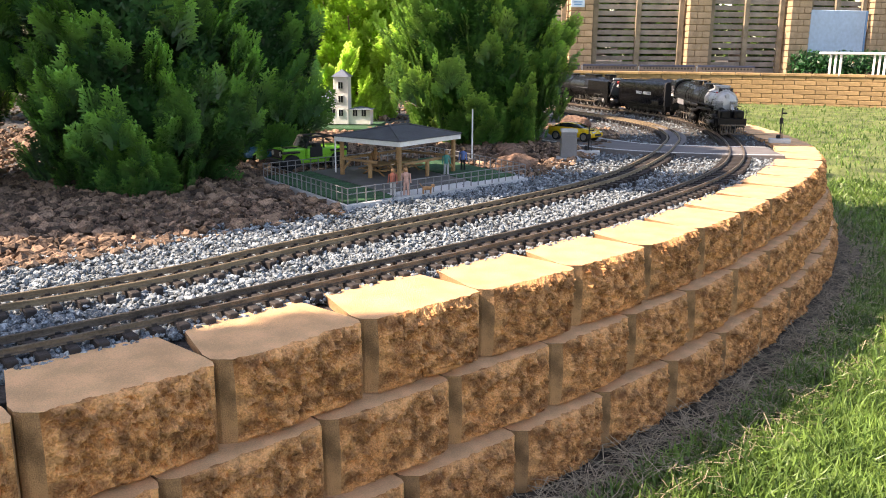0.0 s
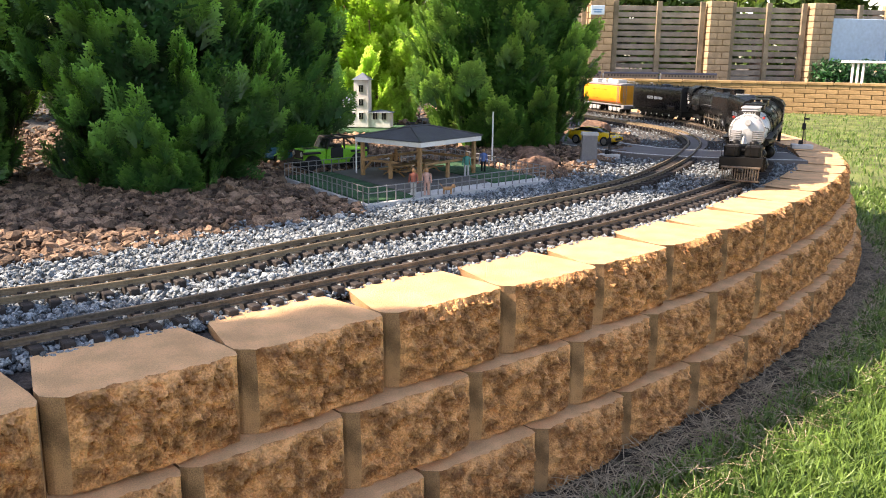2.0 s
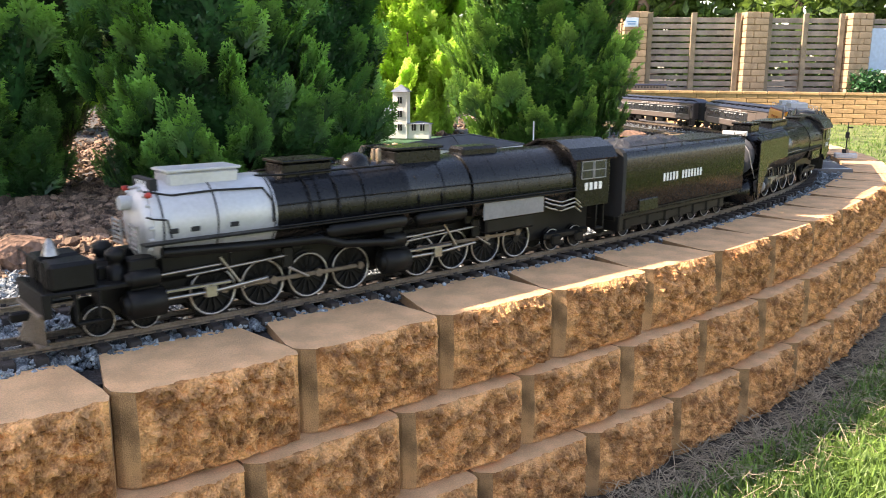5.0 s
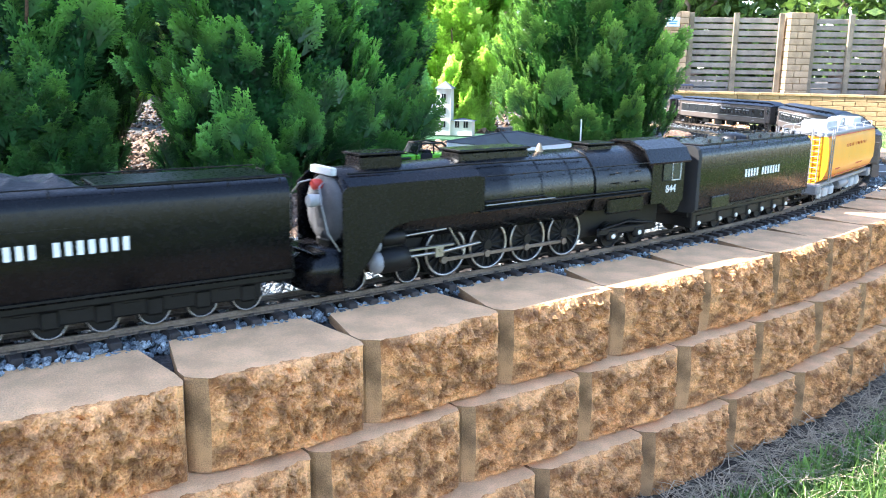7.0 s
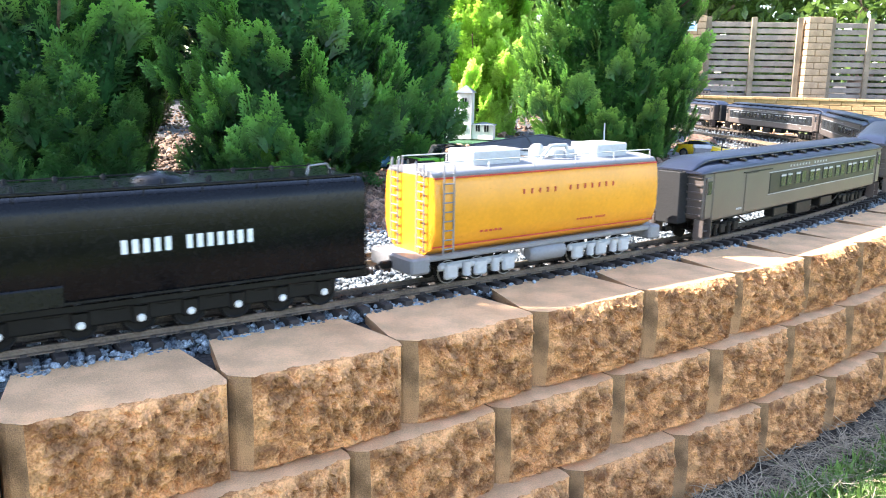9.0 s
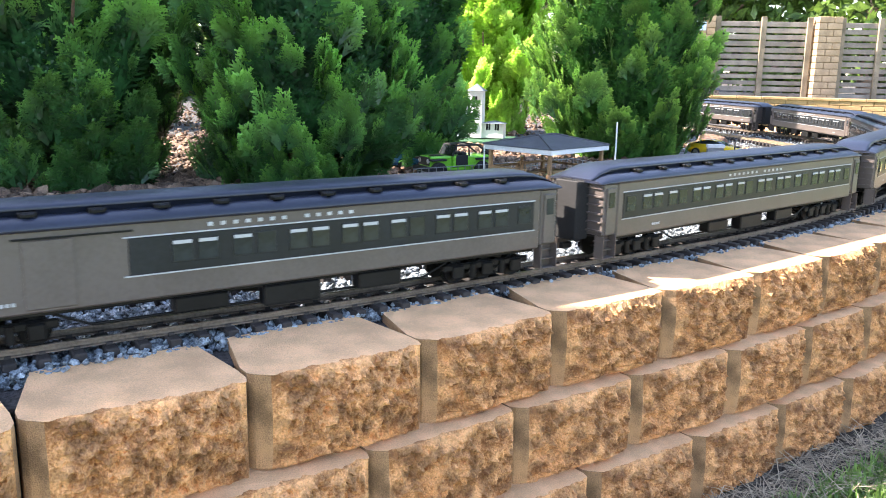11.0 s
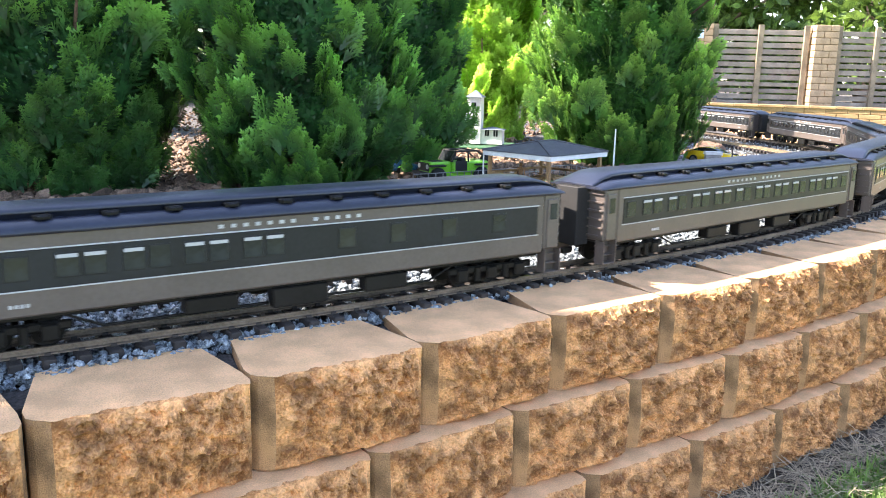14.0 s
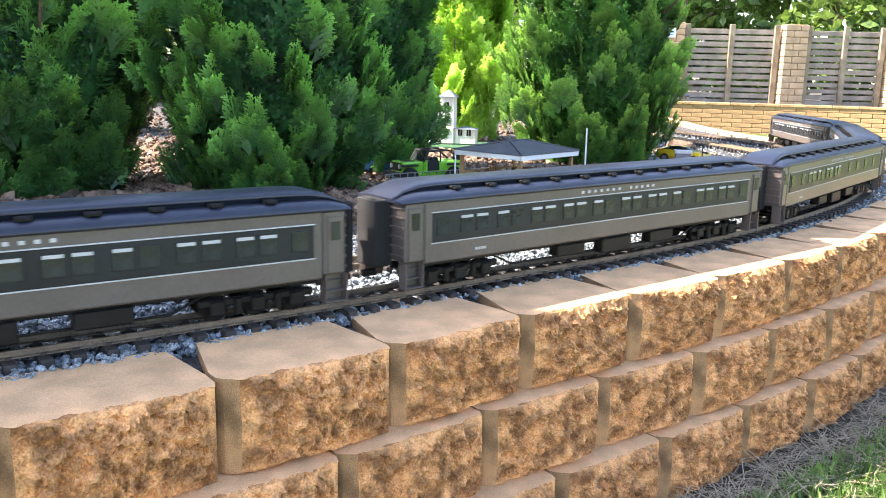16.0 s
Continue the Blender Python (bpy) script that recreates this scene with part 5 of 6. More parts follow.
def coach(kind):
    """A heavyweight passenger car. kind: coach, combine or lounge."""
    names = {"coach": "two-tone grey model passenger coach with dark roof and paired windows", "combine": "grey model baggage coach with sliding door and dark roof", "lounge": "two-tone grey model lounge coach with widely spaced windows"}
    c = thing("passenger_coach", names[kind], "passenger car")
    L, W = .416, .0515
    B = L - .042
    body = part("body", Geo().box(-B, B, -W, W, .040, .1215, .002), M_COACH, c)
    band = Geo()
    for sgn in (-1, 1):
        band.box(-B + .012, .165 if kind == "combine" else B - .012, sgn * W - .0012, sgn * W + .0012, .0672, .1055, .0005)
    part("window_band", band, M_COACHDARK, body, "charcoal window band")
    st = Geo()
    for sgn in (-1, 1):
        for z in (.0662, .1066):
            st.box(-B + .01, .17 if kind == "combine" else B - .01, sgn * W - .0014, sgn * W + .0014, z - .0006, z + .0006)
    part("stripe", st, M_PALE, body, "thin pale stripes")
    if kind == "lounge":
        xs = [.345, .28, .235, .209, .172, .146, .110, .084, .046, .020, -.07, -.14, -.215, -.295]
    elif kind == "combine":
        xs = [-.345] + [-.2925 + k * .065 + d for k in range(7) for d in (-.0135, .0135)]
    else:
        xs = [-.345] + [-.2925 + k * .065 + d for k in range(10) for d in (-.0135, .0135)] + [.345]
    wf = Geo().box(-.0115, .0115, -.0006, .0006, -.0125, .0125, .0003)
    wg = Geo().box(-.0098, .0098, -.0011, .0011, -.0108, .0108)
    ws = Geo().box(-.0098, .0098, -.0014, .0014, .0072, .0108)
    fm, gm, sm = mesh_of("window", wf, M_COACHDARK), mesh_of("pane", wg, M_PANE), mesh_of("blind", ws, M_PALE)
    for sgn in (-1, 1):
        for i, x in enumerate(xs):
            w = new("window", fm)
            w.parent, w.matrix_basis = body, pose(x, sgn * (W + .0012), .0885)
            for nm, me in (("pane", gm), ("blind", sm)):
                if nm == "blind" and (x in (-.345, .345, .28) or (kind == "lounge" and x < 0) or (i * 7 + (sgn > 0)) % 6 == 0):
                    continue
                o = new(nm, me)
                o.parent = w
        part("lettering", bars(Geo(), -.09, .09, sgn * (W + .0004), .1115, .1155, [5, 7], .4), M_PALE, body, "pale lettering bars")
        part("car_number", bars(Geo(), .27, .29, sgn * (W + .0004), .050, .0535, [4]), M_PALE, body)
        if kind == "combine":
            part("sliding_door", Geo().box(.215, .262, sgn * W - .0015, sgn * W + .0015, .044, .112, .001), M_COACH, body)
            part("door_rail", Geo().box(.16, .27, sgn * W - .002, sgn * W + .002, .1125, .1145), M_DARKSTEEL, body)
    low = [(-.0540, .1205), (-.0540, .1232), (-.050, .1285), (-.042, .1318), (-.034, .1330), (.034, .1330), (.042, .1318), (.050, .1285), (.0540, .1232), (.0540, .1205)]
    ends = ((-L + .004, .12), (-L + .018, .62), (-L + .034, .92), (-L + .05, 1), (L - .05, 1), (L - .034, .92), (L - .018, .62), (L - .004, .12))
    roof = part("roof", Geo().rings([[(x, y * (.93 + .07 * k), .1205 + (z - .1205) * (.25 + .75 * k)) for y, z in low[::-1]] for x, k in ends], True), M_ROOF, c, "blue-black roof")
    cl = [(-.031, .1260), (-.031, .1375), (-.035, .1384), (-.028, .1425), (-.012, .1445), (.012, .1445), (.028, .1425), (.035, .1384), (.031, .1375), (.031, .1260)]
    g = Geo()
    R = []
    for x, k in ((-L + .0035, .12), (-L + .022, .62), (-L + .045, .92), (-L + .07, 1), (L - .07, 1), (L - .045, .92), (L - .022, .62), (L - .0035, .12)):
        R.append([(x, y, .1235 + (z - .1235) * k) for y, z in cl[::-1]])
    g.rings(R, True)
    part("clerestory", g, M_ROOF, roof)
    vg = Geo().box(-.0085, .0085, -.004, .008, 0, .0058, .001).box(-.0055, .0055, .006, .0115, .001, .0048, .0008)
    vm = mesh_of("roof_vent", vg, M_DARKSTEEL)
    for sgn in (-1, 1):
        for x in np.arange(-.315, .32, .063):
            o = new("roof_vent", vm)
            o.parent, o.matrix_basis = roof, pose(x, sgn * .033, .1312, 0, 0, 0 if sgn > 0 else 180)
    for e in (-1, 1):
        v = Geo()
        x0, x1 = sorted((e * B, e * (L - .012)))
        v.box(x0, x1, -W + .001, W - .001, .044, .1208, .002)
        ves = part("vestibule", v, M_COACH, c)
        for sgn in (-1, 1):
            d = part("vestibule_door", Geo().box(e * (B + .006) - (0 if e > 0 else .020), e * (B + .006) + (.020 if e > 0 else 0), sgn * W - .0012, sgn * W + .0012, .046, .114, .0008), M_COACH, ves)
            part("pane", Geo().box(e * (B + .010) - (0 if e > 0 else .012), e * (B + .010) + (.012 if e > 0 else 0), sgn * W - .002, sgn * W + .002, .086, .108), M_PANE, d)
            s = Geo()
            a, b = sorted((e * (B + .004), e * (B + .030)))
            for k, z in enumerate((.012, .024, .036)):
                s.box(a, b, sgn * (.047 - .004 * k) - .006, sgn * (.047 - .004 * k) + .006, z - .0015, z, .0004)
            s.box(a - .0012, a, sgn * .046 - .008, sgn * .046 + .008, .010, .044)
            s.box(b, b + .0012, sgn * .046 - .008, sgn * .046 + .008, .010, .044)
            s.box(a, b, sgn * .038 - .002, sgn * .038 + .002, .012, .044)
            part("steps", s, M_COACH, ves)
        r = Geo()
        xe = e * (L - .011)
        for z in np.arange(.050, .118, .0125):
            r.box(min(xe, xe + e * .002), max(xe, xe + e * .002), -W + .004, W - .004, z, z + .003, .0004)
        part("end_rib", r, M_COACH, ves)
        a, b = sorted((e * (L - .0115), e * (L + .014)))
        bl = part("gangway_bellows", Geo().box(a, b, -.0195, .0195, .0385, .1215, .001), M_RUBBER, c, "black ribbed gangway bellows")
        for k in range(6):
            a, b = sorted((e * (L - .012 + k * .0047), e * (L - .0088 + k * .0047)))
            part("fold", Geo().box(a, b, -.022, .022, .036, .124, .002), M_RUBBER, bl)
        tr = Geo()
        cx = e * .300
        for sgn in (-1, 1):
            tr.box(cx - .070, cx + .070, sgn * .031 - .0025, sgn * .031 + .0025, .018, .028, .002)
            for x in (-.048, 0, .048):
                tr.box(cx + x - .009, cx + x + .009, sgn * .033 - .004, sgn * .033 + .004, .008, .026, .002)
            for x in (-.024, .024):
                tr.lathe((cx + x, sgn * .033, .008), (cx + x, sgn * .033, .026), [(0, .005), (1, .005)], 8)
        part("truck", tr, M_DARKSTEEL, c, "dark six-wheel truck")
        for x in (-.048, 0, .048):
            axle(c, cx + x, .0155, M_DARKSTEEL, M_DARKSTEEL, 0, half=.022)
        part("coupler", Geo().box(min(e * L, e * (L + .02)), max(e * L, e * (L + .02)), -.004, .004, .022, .031, .001), M_DARKSTEEL, c)
    u = Geo().box(-B, B, -.040, .040, .034, .041, .001)
    part("underframe", u, M_DARKSTEEL, c)
    for x0, x1, z0, y in ((-.05, .02, .012, .035), (.06, .12, .018, .035), (-.16, -.10, .016, .034)):
        for sgn in (-1, 1):
            part("battery_box", Geo().box(x0, x1, sgn * y - .010, sgn * y + .010, z0, .036, .002), M_DARKSTEEL, c)
    tn = Geo()
    tn.pipe([(-.24, .03, .034), (-.20, .03, .016), (.20, .03, .016), (.24, .03, .034)], .0016, 6)
    tn.pipe([(-.24, -.03, .034), (-.20, -.03, .016), (.20, -.03, .016), (.24, -.03, .034)], .0016, 6)
    part("truss_rod", tn, M_DARKSTEEL, c)
    return c


# centres behind the leading pilot, and half the distance of the trucks
TRAIN = [(articulated(), .450, .25), (tender(True), 1.117, .14), (northern(), 1.706, .18), (tender(False), 2.312, .14), (fuel_tender(), 2.846, .118), (coach("combine"), 3.574, .300), (coach("coach"), 4.467, .300), (coach("lounge"), 5.356, .300)]
TRAIN += [(copy_thing(TRAIN[k][0], Matrix()), d, .300) for k, d in ((6, 6.245), (6, 7.137), (7, 8.027), (6, 8.917), (6, 9.807))]


def travelled(t):
    """Metres run since the start; the train gathers speed."""
    ts = np.linspace(0, 16, 321)
    v = np.interp(ts, [0, 9, 11.5, 16], [.574, .574, .592, .592])
    return float(np.interp(t, ts, np.r_[0, np.cumsum((v[1:] + v[:-1]) / 2 * 0.05)]))


HEAD = TRACK.near(-.908, 1.116) - travelled(3.5)   # the pilot's place at the start


def motions():
    times = [i / 5 for i in range(81)]
    for ob, behind, half in TRAIN:
        rows = []
        for t in times:
            s = HEAD + travelled(t) - behind
            a, b = TRACK.at(s + half), TRACK.at(s - half)
            c = (a + b) / 2
            rows.append((t, pose(c[0], c[1], RAILTOP, 0, 0, math.degrees(math.atan2(a[1] - b[1], a[0] - b[0])))))
        walk(ob, rows)
    far_motion()
    fine = [i / 15 for i in range(241)]
    for ob, r, x in TURNING:
        walk(ob, [(t, pose(x, 0, r, 0, math.degrees(travelled(t) / r), 0)) for t in fine])
    for ob, r, crank, phase in RODS:
        walk(ob, [(t, pose(crank * math.cos(phase + travelled(t) / r), 0, r - crank * math.sin(phase + travelled(t) / r))) for t in fine])


# ---- model village ----
def pad():
    p = thing("model_park", "pale-edged base board with green turf and a dark paved middle", "model base")
    A, B, C, D = (-1.346, 1.119), (-1.33, 1.70), (-1.78, 1.80), (-1.80, 1.21)
    def slab(name, pts, z0, z1, m, label=""):
        g = Geo().rings([[(x, y, z0) for x, y in pts], [(x, y, z1) for x, y in pts]], False)
        part(name, g, m, p, label)
    at = lambda u, v: tuple((1 - v) * ((1 - u) * np.array(A) + u * np.array(B)) + v * ((1 - u) * np.array(D) + u * np.array(C)))
    quad = lambda u0, u1, v0, v1: [at(u0, v0), at(u1, v0), at(u1, v1), at(u0, v1)]
    slab("board", quad(0, 1, 0, 1), .288, .304, M_PAVE)
    slab("turf", quad(.015, .24, .03, .97), .304, .308, M_TURF, "green flocked turf")
    slab("turf", quad(.72, .985, .10, .97), .304, .308, M_TURF, "green flocked turf")
    slab("deck", quad(.25, .71, .14, .97), .304, .3075, M_DECK, "dark paved floor")
    f = thing("picket_fence", "low silver-white model railing round the park", "fence")
    e = .012
    edges = [(at(e, e), at(e, 1 - e)), (at(e, 1 - e), at(1 - e, 1 - e)), (at(1 - e, 1 - e), at(1 - e, e)), (at(1 - e, e), at(e, e))]
    pm = mesh_of("post", Geo().box(-.0011, .0011, -.0011, .0011, 0, .036, .0003), M_GALV)
    for a, b in edges:
        a, b = np.array(a), np.array(b)
        n = int(np.hypot(*(b - a)) / .024)
        for k in range(n):
            q = a + (b - a) * k / n
            o = new("post", pm)
            o.parent, o.matrix_basis = f, pose(q[0], q[1], .304)
        for z in (.3385, .326):
            part("rail", Geo().rod((*a, z), (*b, z), .0011, 6), M_GALV, f)


def pavilion():
    m = pose(-1.60, 1.50, .3075, 0, 0, 8)
    p = thing("pavilion", "open timber pavilion with dark hipped roof and white fascia", "pavilion", m)
    X, Y, H = .094, .112, .088
    for x in (-X, X):
        for y in (-Y, Y):
            part("post", Geo().box(x - .0045, x + .0045, y - .0045, y + .0045, 0, H, .0008), M_TIMBER, p)
    fa = Geo()
    for a in (-1, 1):
        fa.box(a * (X + .012) - .002, a * (X + .012) + .002, -Y - .014, Y + .014, H - .002, H + .010, .0006)
        fa.box(-X - .0095, X + .0095, a * (Y + .012) - .002, a * (Y + .012) + .002, H - .002, H + .010, .0006)
    part("fascia", fa, M_WHITE, p, "white fascia board")
    x, y, z = X + .016, Y + .016, H + .010
    r = .035
    v = [(-x, -y, z), (x, -y, z), (x, y, z), (-x, y, z), (0, -r, z + .026), (0, r, z + .026), (-x, -y, z + .0015), (x, -y, z + .0015), (x, y, z + .0015), (-x, y, z + .0015)]
    part("roof", Geo().add(v, [(3, 2, 1, 0), (6, 7, 4), (7, 8, 5, 4), (8, 9, 5), (9, 6, 4, 5), (0, 1, 7, 6), (1, 2, 8, 7), (2, 3, 9, 8), (3, 0, 6, 9)]), M_SHINGLE, p)
    hip = Geo()
    for a, b in (((-x, -y), -r), ((x, -y), -r), ((x, y), r), ((-x, y), r)):
        hip.rod((*a, z + .002), (0, b, z + .0275), .0022, 6)
    hip.rod((0, -r, z + .0275), (0, r, z + .0275), .0022, 6)
    part("hip_capping", hip, M_SHINGLE, p)
    for a, b in (((X, -Y + .02), (X, Y)), ((-X, -Y), (-X, Y)), ((-X, -Y), (X * .2, -Y)), ((-X, Y), (X, Y))):
        part("rail", Geo().box(min(a[0], b[0]) - .004, max(a[0], b[0]) + .004, min(a[1], b[1]) - .004, max(a[1], b[1]) + .004, .038, .044, .0008), M_TIMBER, p)
    for x0, y0, dx, dy in ((X, -Y, 0, .03), (X, Y, 0, -.03), (X, -Y, -.03, 0), (-X, -Y, .03, 0)):
        part("brace", Geo().rod((x0 + dx, y0 + dy, .040), (x0, y0, .010), .003, 6), M_TIMBER, p)
    for q in ((X, 0), (-X, 0), (0, -Y)):
        part("short_post", Geo().box(q[0] - .004, q[0] + .004, q[1] - .004, q[1] + .004, 0, .040, .0006), M_TIMBER, p)
    part("downpipe", Geo().rod((-X - .012, -Y - .012, .006), (-X - .012, -Y - .012, H), .002, 8), M_WHITE, p)
    for k, (x0, y0) in enumerate(((-.025, -.045), (-.025, .05))):
        t = thing("picnic_table", "small brown timber picnic table under the pavilion roof", "table", m @ pose(x0, y0, 0), "picnic tables")
        part("tabletop", Geo().box(-.024, .024, -.035, .035, .025, .028, .0006), M_TIMBER, t)
        for sgn in (-1, 1):
            part("bench", Geo().box(sgn * .038 - .007, sgn * .038 + .007, -.035, .035, .014, .0165, .0005), M_TIMBER, t)
            part("trestle", Geo().rod((-.036, sgn * .025, 0), (.01, sgn * .025, .026), .002, 6).rod((.036, sgn * .025, 0), (-.01, sgn * .025, .026), .002, 6).box(-.042, .042, sgn * .025 - .0015, sgn * .025 + .0015, .012, .0145), M_TIMBER, t)


def figure(x, y, turn, top, legs, label, h=.060, z=.3075):
    """A plain standing toy figure."""
    g = Geo()
    s = h / .06
    for sgn in (-1, 1):
        g.lathe((0, sgn * .0042 * s, 0), (0, sgn * .0036 * s, .030 * s), [(0, .0028 * s), (.5, .0026 * s), (1, .0036 * s)], 8, m=1)
        g.rod((0, sgn * .0085 * s, .048 * s), (.002 * s, sgn * .0105 * s, .027 * s), .0018 * s, 6, m=0)
    g.lathe((0, 0, .028 * s), (0, 0, .051 * s), [(0, .0062 * s), (.4, .0055 * s), (.85, .0078 * s), (1, .003 * s)], 12, m=0)
    g.lathe((0, 0, .050 * s), (0, 0, .061 * s), [(0, .0022 * s), (.2, .0035 * s), (.55, .0043 * s), (.85, .0034 * s), (1, .001 * s)], 10, m=2)
    ob = new("toy_figure", mesh_of("toy_figure", g, [top, legs, M_FIGTAN]))
    ob.matrix_basis = pose(x, y, z, 0, 0, turn)
    tagged(ob, label, "toy figure", "park figures")


def toy_car(name, label, m, paint, jeep=False):
    """x forward; about a 1:24 die-cast car."""
    c = thing(name, label, "toy car", m)
    W, L = .038, .094
    if jeep:
        W, L = .036, .080
        b = Geo().box(-L, L * .25, -W + .005, W - .005, .024, .050, .003)
        b.box(L * .25, L - .006, -W + .010, W - .010, .024, .050, .003)
        b.box(-L, L, -W + .008, W - .008, .018, .027, .002)
        body = part("body", b, paint, c)
        for sgn in (-1, 1):
            part("fender", Geo().box(L * .48, L * .98, sgn * (W - .005) - .007, sgn * (W - .005) + .007, .041, .045, .0015), M_RUBBER, body)
            part("fender", Geo().box(-L * .98, -L * .45, sgn * (W - .003) - .005, sgn * (W - .003) + .005, .041, .045, .0015), M_RUBBER, body)
            part("door_opening", Geo().box(-L * .22, L * .16, sgn * (W - .0048) - .001, sgn * (W - .0048) + .001, .030, .052, .001), M_RUBBER, body)
            part("headlight", Geo().lathe((L - .007, sgn * .018, .040), (L - .003, sgn * .018, .040), [(0, .005), (1, .005)], 12), M_PALE, body)
        cage = Geo()
        for sgn in (-1, 1):
            cage.pipe([(L * .26, sgn * .028, .050), (L * .12, sgn * .026, .072), (-L * .55, sgn * .026, .073), (-L * .95, sgn * .028, .050)], .0022, 6)
            cage.rod((-L * .28, sgn * .026, .073), (-L * .28, sgn * .028, .048), .002, 6)
        for x in (.12, -.28, -.55):
            cage.rod((L * x, -.026, .0725), (L * x, .026, .0725), .002, 6)
        part("roll_cage", cage, M_RUBBER, c)
        ws = Geo().box(-.0009, .0009, -.027, .027, 0, .024, .0005)
        part("windscreen", ws, M_PANE, c, at=pose(L * .25, 0, .050, 0, -24, 0))
        part("hood_scoop", Geo().box(L * .4, L * .75, -.010, .010, .0495, .0515, .0006), M_RUBBER, body)
        part("bumper", Geo().box(L - .008, L + .006, -.034, .034, .018, .028, .002), M_RUBBER, c)
        part("grille", Geo().box(L - .0065, L - .0045, -.022, .022, .030, .048, .0005), M_RUBBER, c)
        part("seat", Geo().box(-.02, -.004, -.024, -.006, .03, .058, .003).box(-.02, -.004, .006, .024, .03, .058, .003), M_RUBBER, c)
        part("spare_wheel", Geo().lathe((-L - .012, 0, .044), (-L, 0, .044), [(0, .016), (.15, .019), (.85, .019), (1, .016)], 18), M_RUBBER, c)
        r, xs = .019, (L * .70, -L * .68)
    else:
        sec = [(-L, .022, .040), (-L * .93, .016, .046), (-L * .6, .014, .048), (-L * .2, .014, .0475), (L * .3, .014, .0465), (L * .75, .014, .042), (L * .96, .016, .036), (L, .020, .030)]
        R = []
        for x, z0, z1 in sec:
            w = W * (1 - .12 * (x / L) ** 4)
            R.append([(x, -w * .94, z0), (x, -w, (z0 + z1) / 2), (x, -w * .86, z1), (x, w * .86, z1), (x, w, (z0 + z1) / 2), (x, w * .94, z0)][::-1])
        body = part("body", Geo().rings(R, True), paint, c)
        cab = [(-L * .80, .046), (-L * .48, .0595), (-L * .10, .0615), (L * .12, .0585), (L * .42, .0465)]
        R = [[(x, -W * .84, .045), (x, -W * (.84 - .25 * min(1, (z - .045) / .014)), z), (x, W * (.84 - .25 * min(1, (z - .045) / .014)), z), (x, W * .84, .045)][::-1] for x, z in cab]
        part("greenhouse", Geo().rings(R, True), M_PANE, c)
        R = [[(x, -W * (.86 - .25), z - .0008), (x, -W * .5, z + .0012), (x, W * .5, z + .0012), (x, W * .61, z - .0008)][::-1] for x, z in cab[1:4]]
        part("roof", Geo().rings(R, True), paint, c)
        for sgn in (-1, 1):
            part("headlight", Geo().box(L * .93, L * .985, sgn * .024 - .008, sgn * .024 + .008, .031, .036, .001), M_PALE, body)
            part("door_line", Geo().box(-L * .22, L * .22, sgn * (W - .0006) - .0006, sgn * (W - .0006) + .0006, .040, .0406), M_RUBBER, body)
        part("grille", Geo().box(L * .96, L * 1.005, -.022, .022, .020, .029, .001), M_RUBBER, c)
        part("spoiler", Geo().box(-L * 1.0, -L * .86, -.032, .032, .0475, .0495, .0008), paint, c)
        r, xs = .0165, (L * .62, -L * .60)
    for x in xs:
        for sgn in (-1, 1):
            w = part("wheel", Geo().lathe((x, sgn * (W - .012), r), (x, sgn * (W + .001), r), [(0, r * .9), (.12, r), (.88, r), (1, r * .9)], 20), M_RUBBER, c)
            h = Geo().lathe((x, sgn * (W + .0005), r), (x, sgn * (W + .0015), r), [(0, r * .66), (1, r * .62)], 16)
            for k in range(5):
                a = 2 * math.pi * k / 5
                h.rod((x, sgn * (W + .0018), r), (x + r * .6 * math.cos(a), sgn * (W + .0016), r + r * .6 * math.sin(a)), .0013, 4)
            part("rim", h, M_RUBBER if jeep else M_STEEL, w)
    return c


def model_house():
    m = pose(-2.72, 2.22, .318, 0, 0, 38)
    h = thing("model_house", "white two-storey model house with square tower and slate roofs", "model house", m)
    for name, x0, x1, y0, y1, z1, rz in (("tower", -.030, .030, -.03, .03, .190, .030), ("wing", -.075, -.030, -.028, .035, .105, .03), ("wing", .030, .120, -.024, .035, .060, .012)):
        w = part(name, Geo().box(x0, x1, y0, y1, 0, z1, .0008), M_WHITE, h)
        o = .008
        cx, cy = (x0 + x1) / 2, (y0 + y1) / 2
        part("roof", Geo().add([(x0 - o, y0 - o, z1), (x1 + o, y0 - o, z1), (x1 + o, y1 + o, z1), (x0 - o, y1 + o, z1), (cx, cy, z1 + rz)], [(3, 2, 1, 0), (0, 1, 4), (1, 2, 4), (2, 3, 4), (3, 0, 4)]), M_BLUEROOF, w)
        for z in ((.03, .085, .14) if name == "tower" else (.03,)):
            for sx in (-.018, .018) if name != "tower" else (0,):
                wi = part("window", Geo().box(cx + sx - .011, cx + sx + .011, y0 - .0025, y0 + .001, z, z + .032, .0005), M_WHITE, w)
                part("pane", Geo().box(cx + sx - .009, cx + sx - .001, y0 - .0035, y0, z + .003, z + .029).box(cx + sx + .001, cx + sx + .009, y0 - .0035, y0, z + .003, z + .029), M_PANE, wi)
    b = thing("model_lawn", "dark green base board under the white model house", "model base", pose(-2.78, 2.18, .288, 0, 0, 38))
    part("board", Geo().box(-.30, .22, -.16, .16, 0, .026, .002), M_TURF, b)
    part("path", Geo().box(-.28, -.04, -.09, -.02, .026, .029, .001), M_PAVE, b)
    r = thing("model_fence", "low grey model railing along the house base", "fence", pose(-2.78, 2.18, .314, 0, 0, 38))
    part("rail", Geo().rod((-.29, -.15, .028), (-.08, -.15, .028), .0014, 6), M_GALV, r)
    for x in np.linspace(-.29, -.08, 12):
        part("post", Geo().rod((x, -.15, 0), (x, -.15, .03), .0012, 5), M_GALV, r)


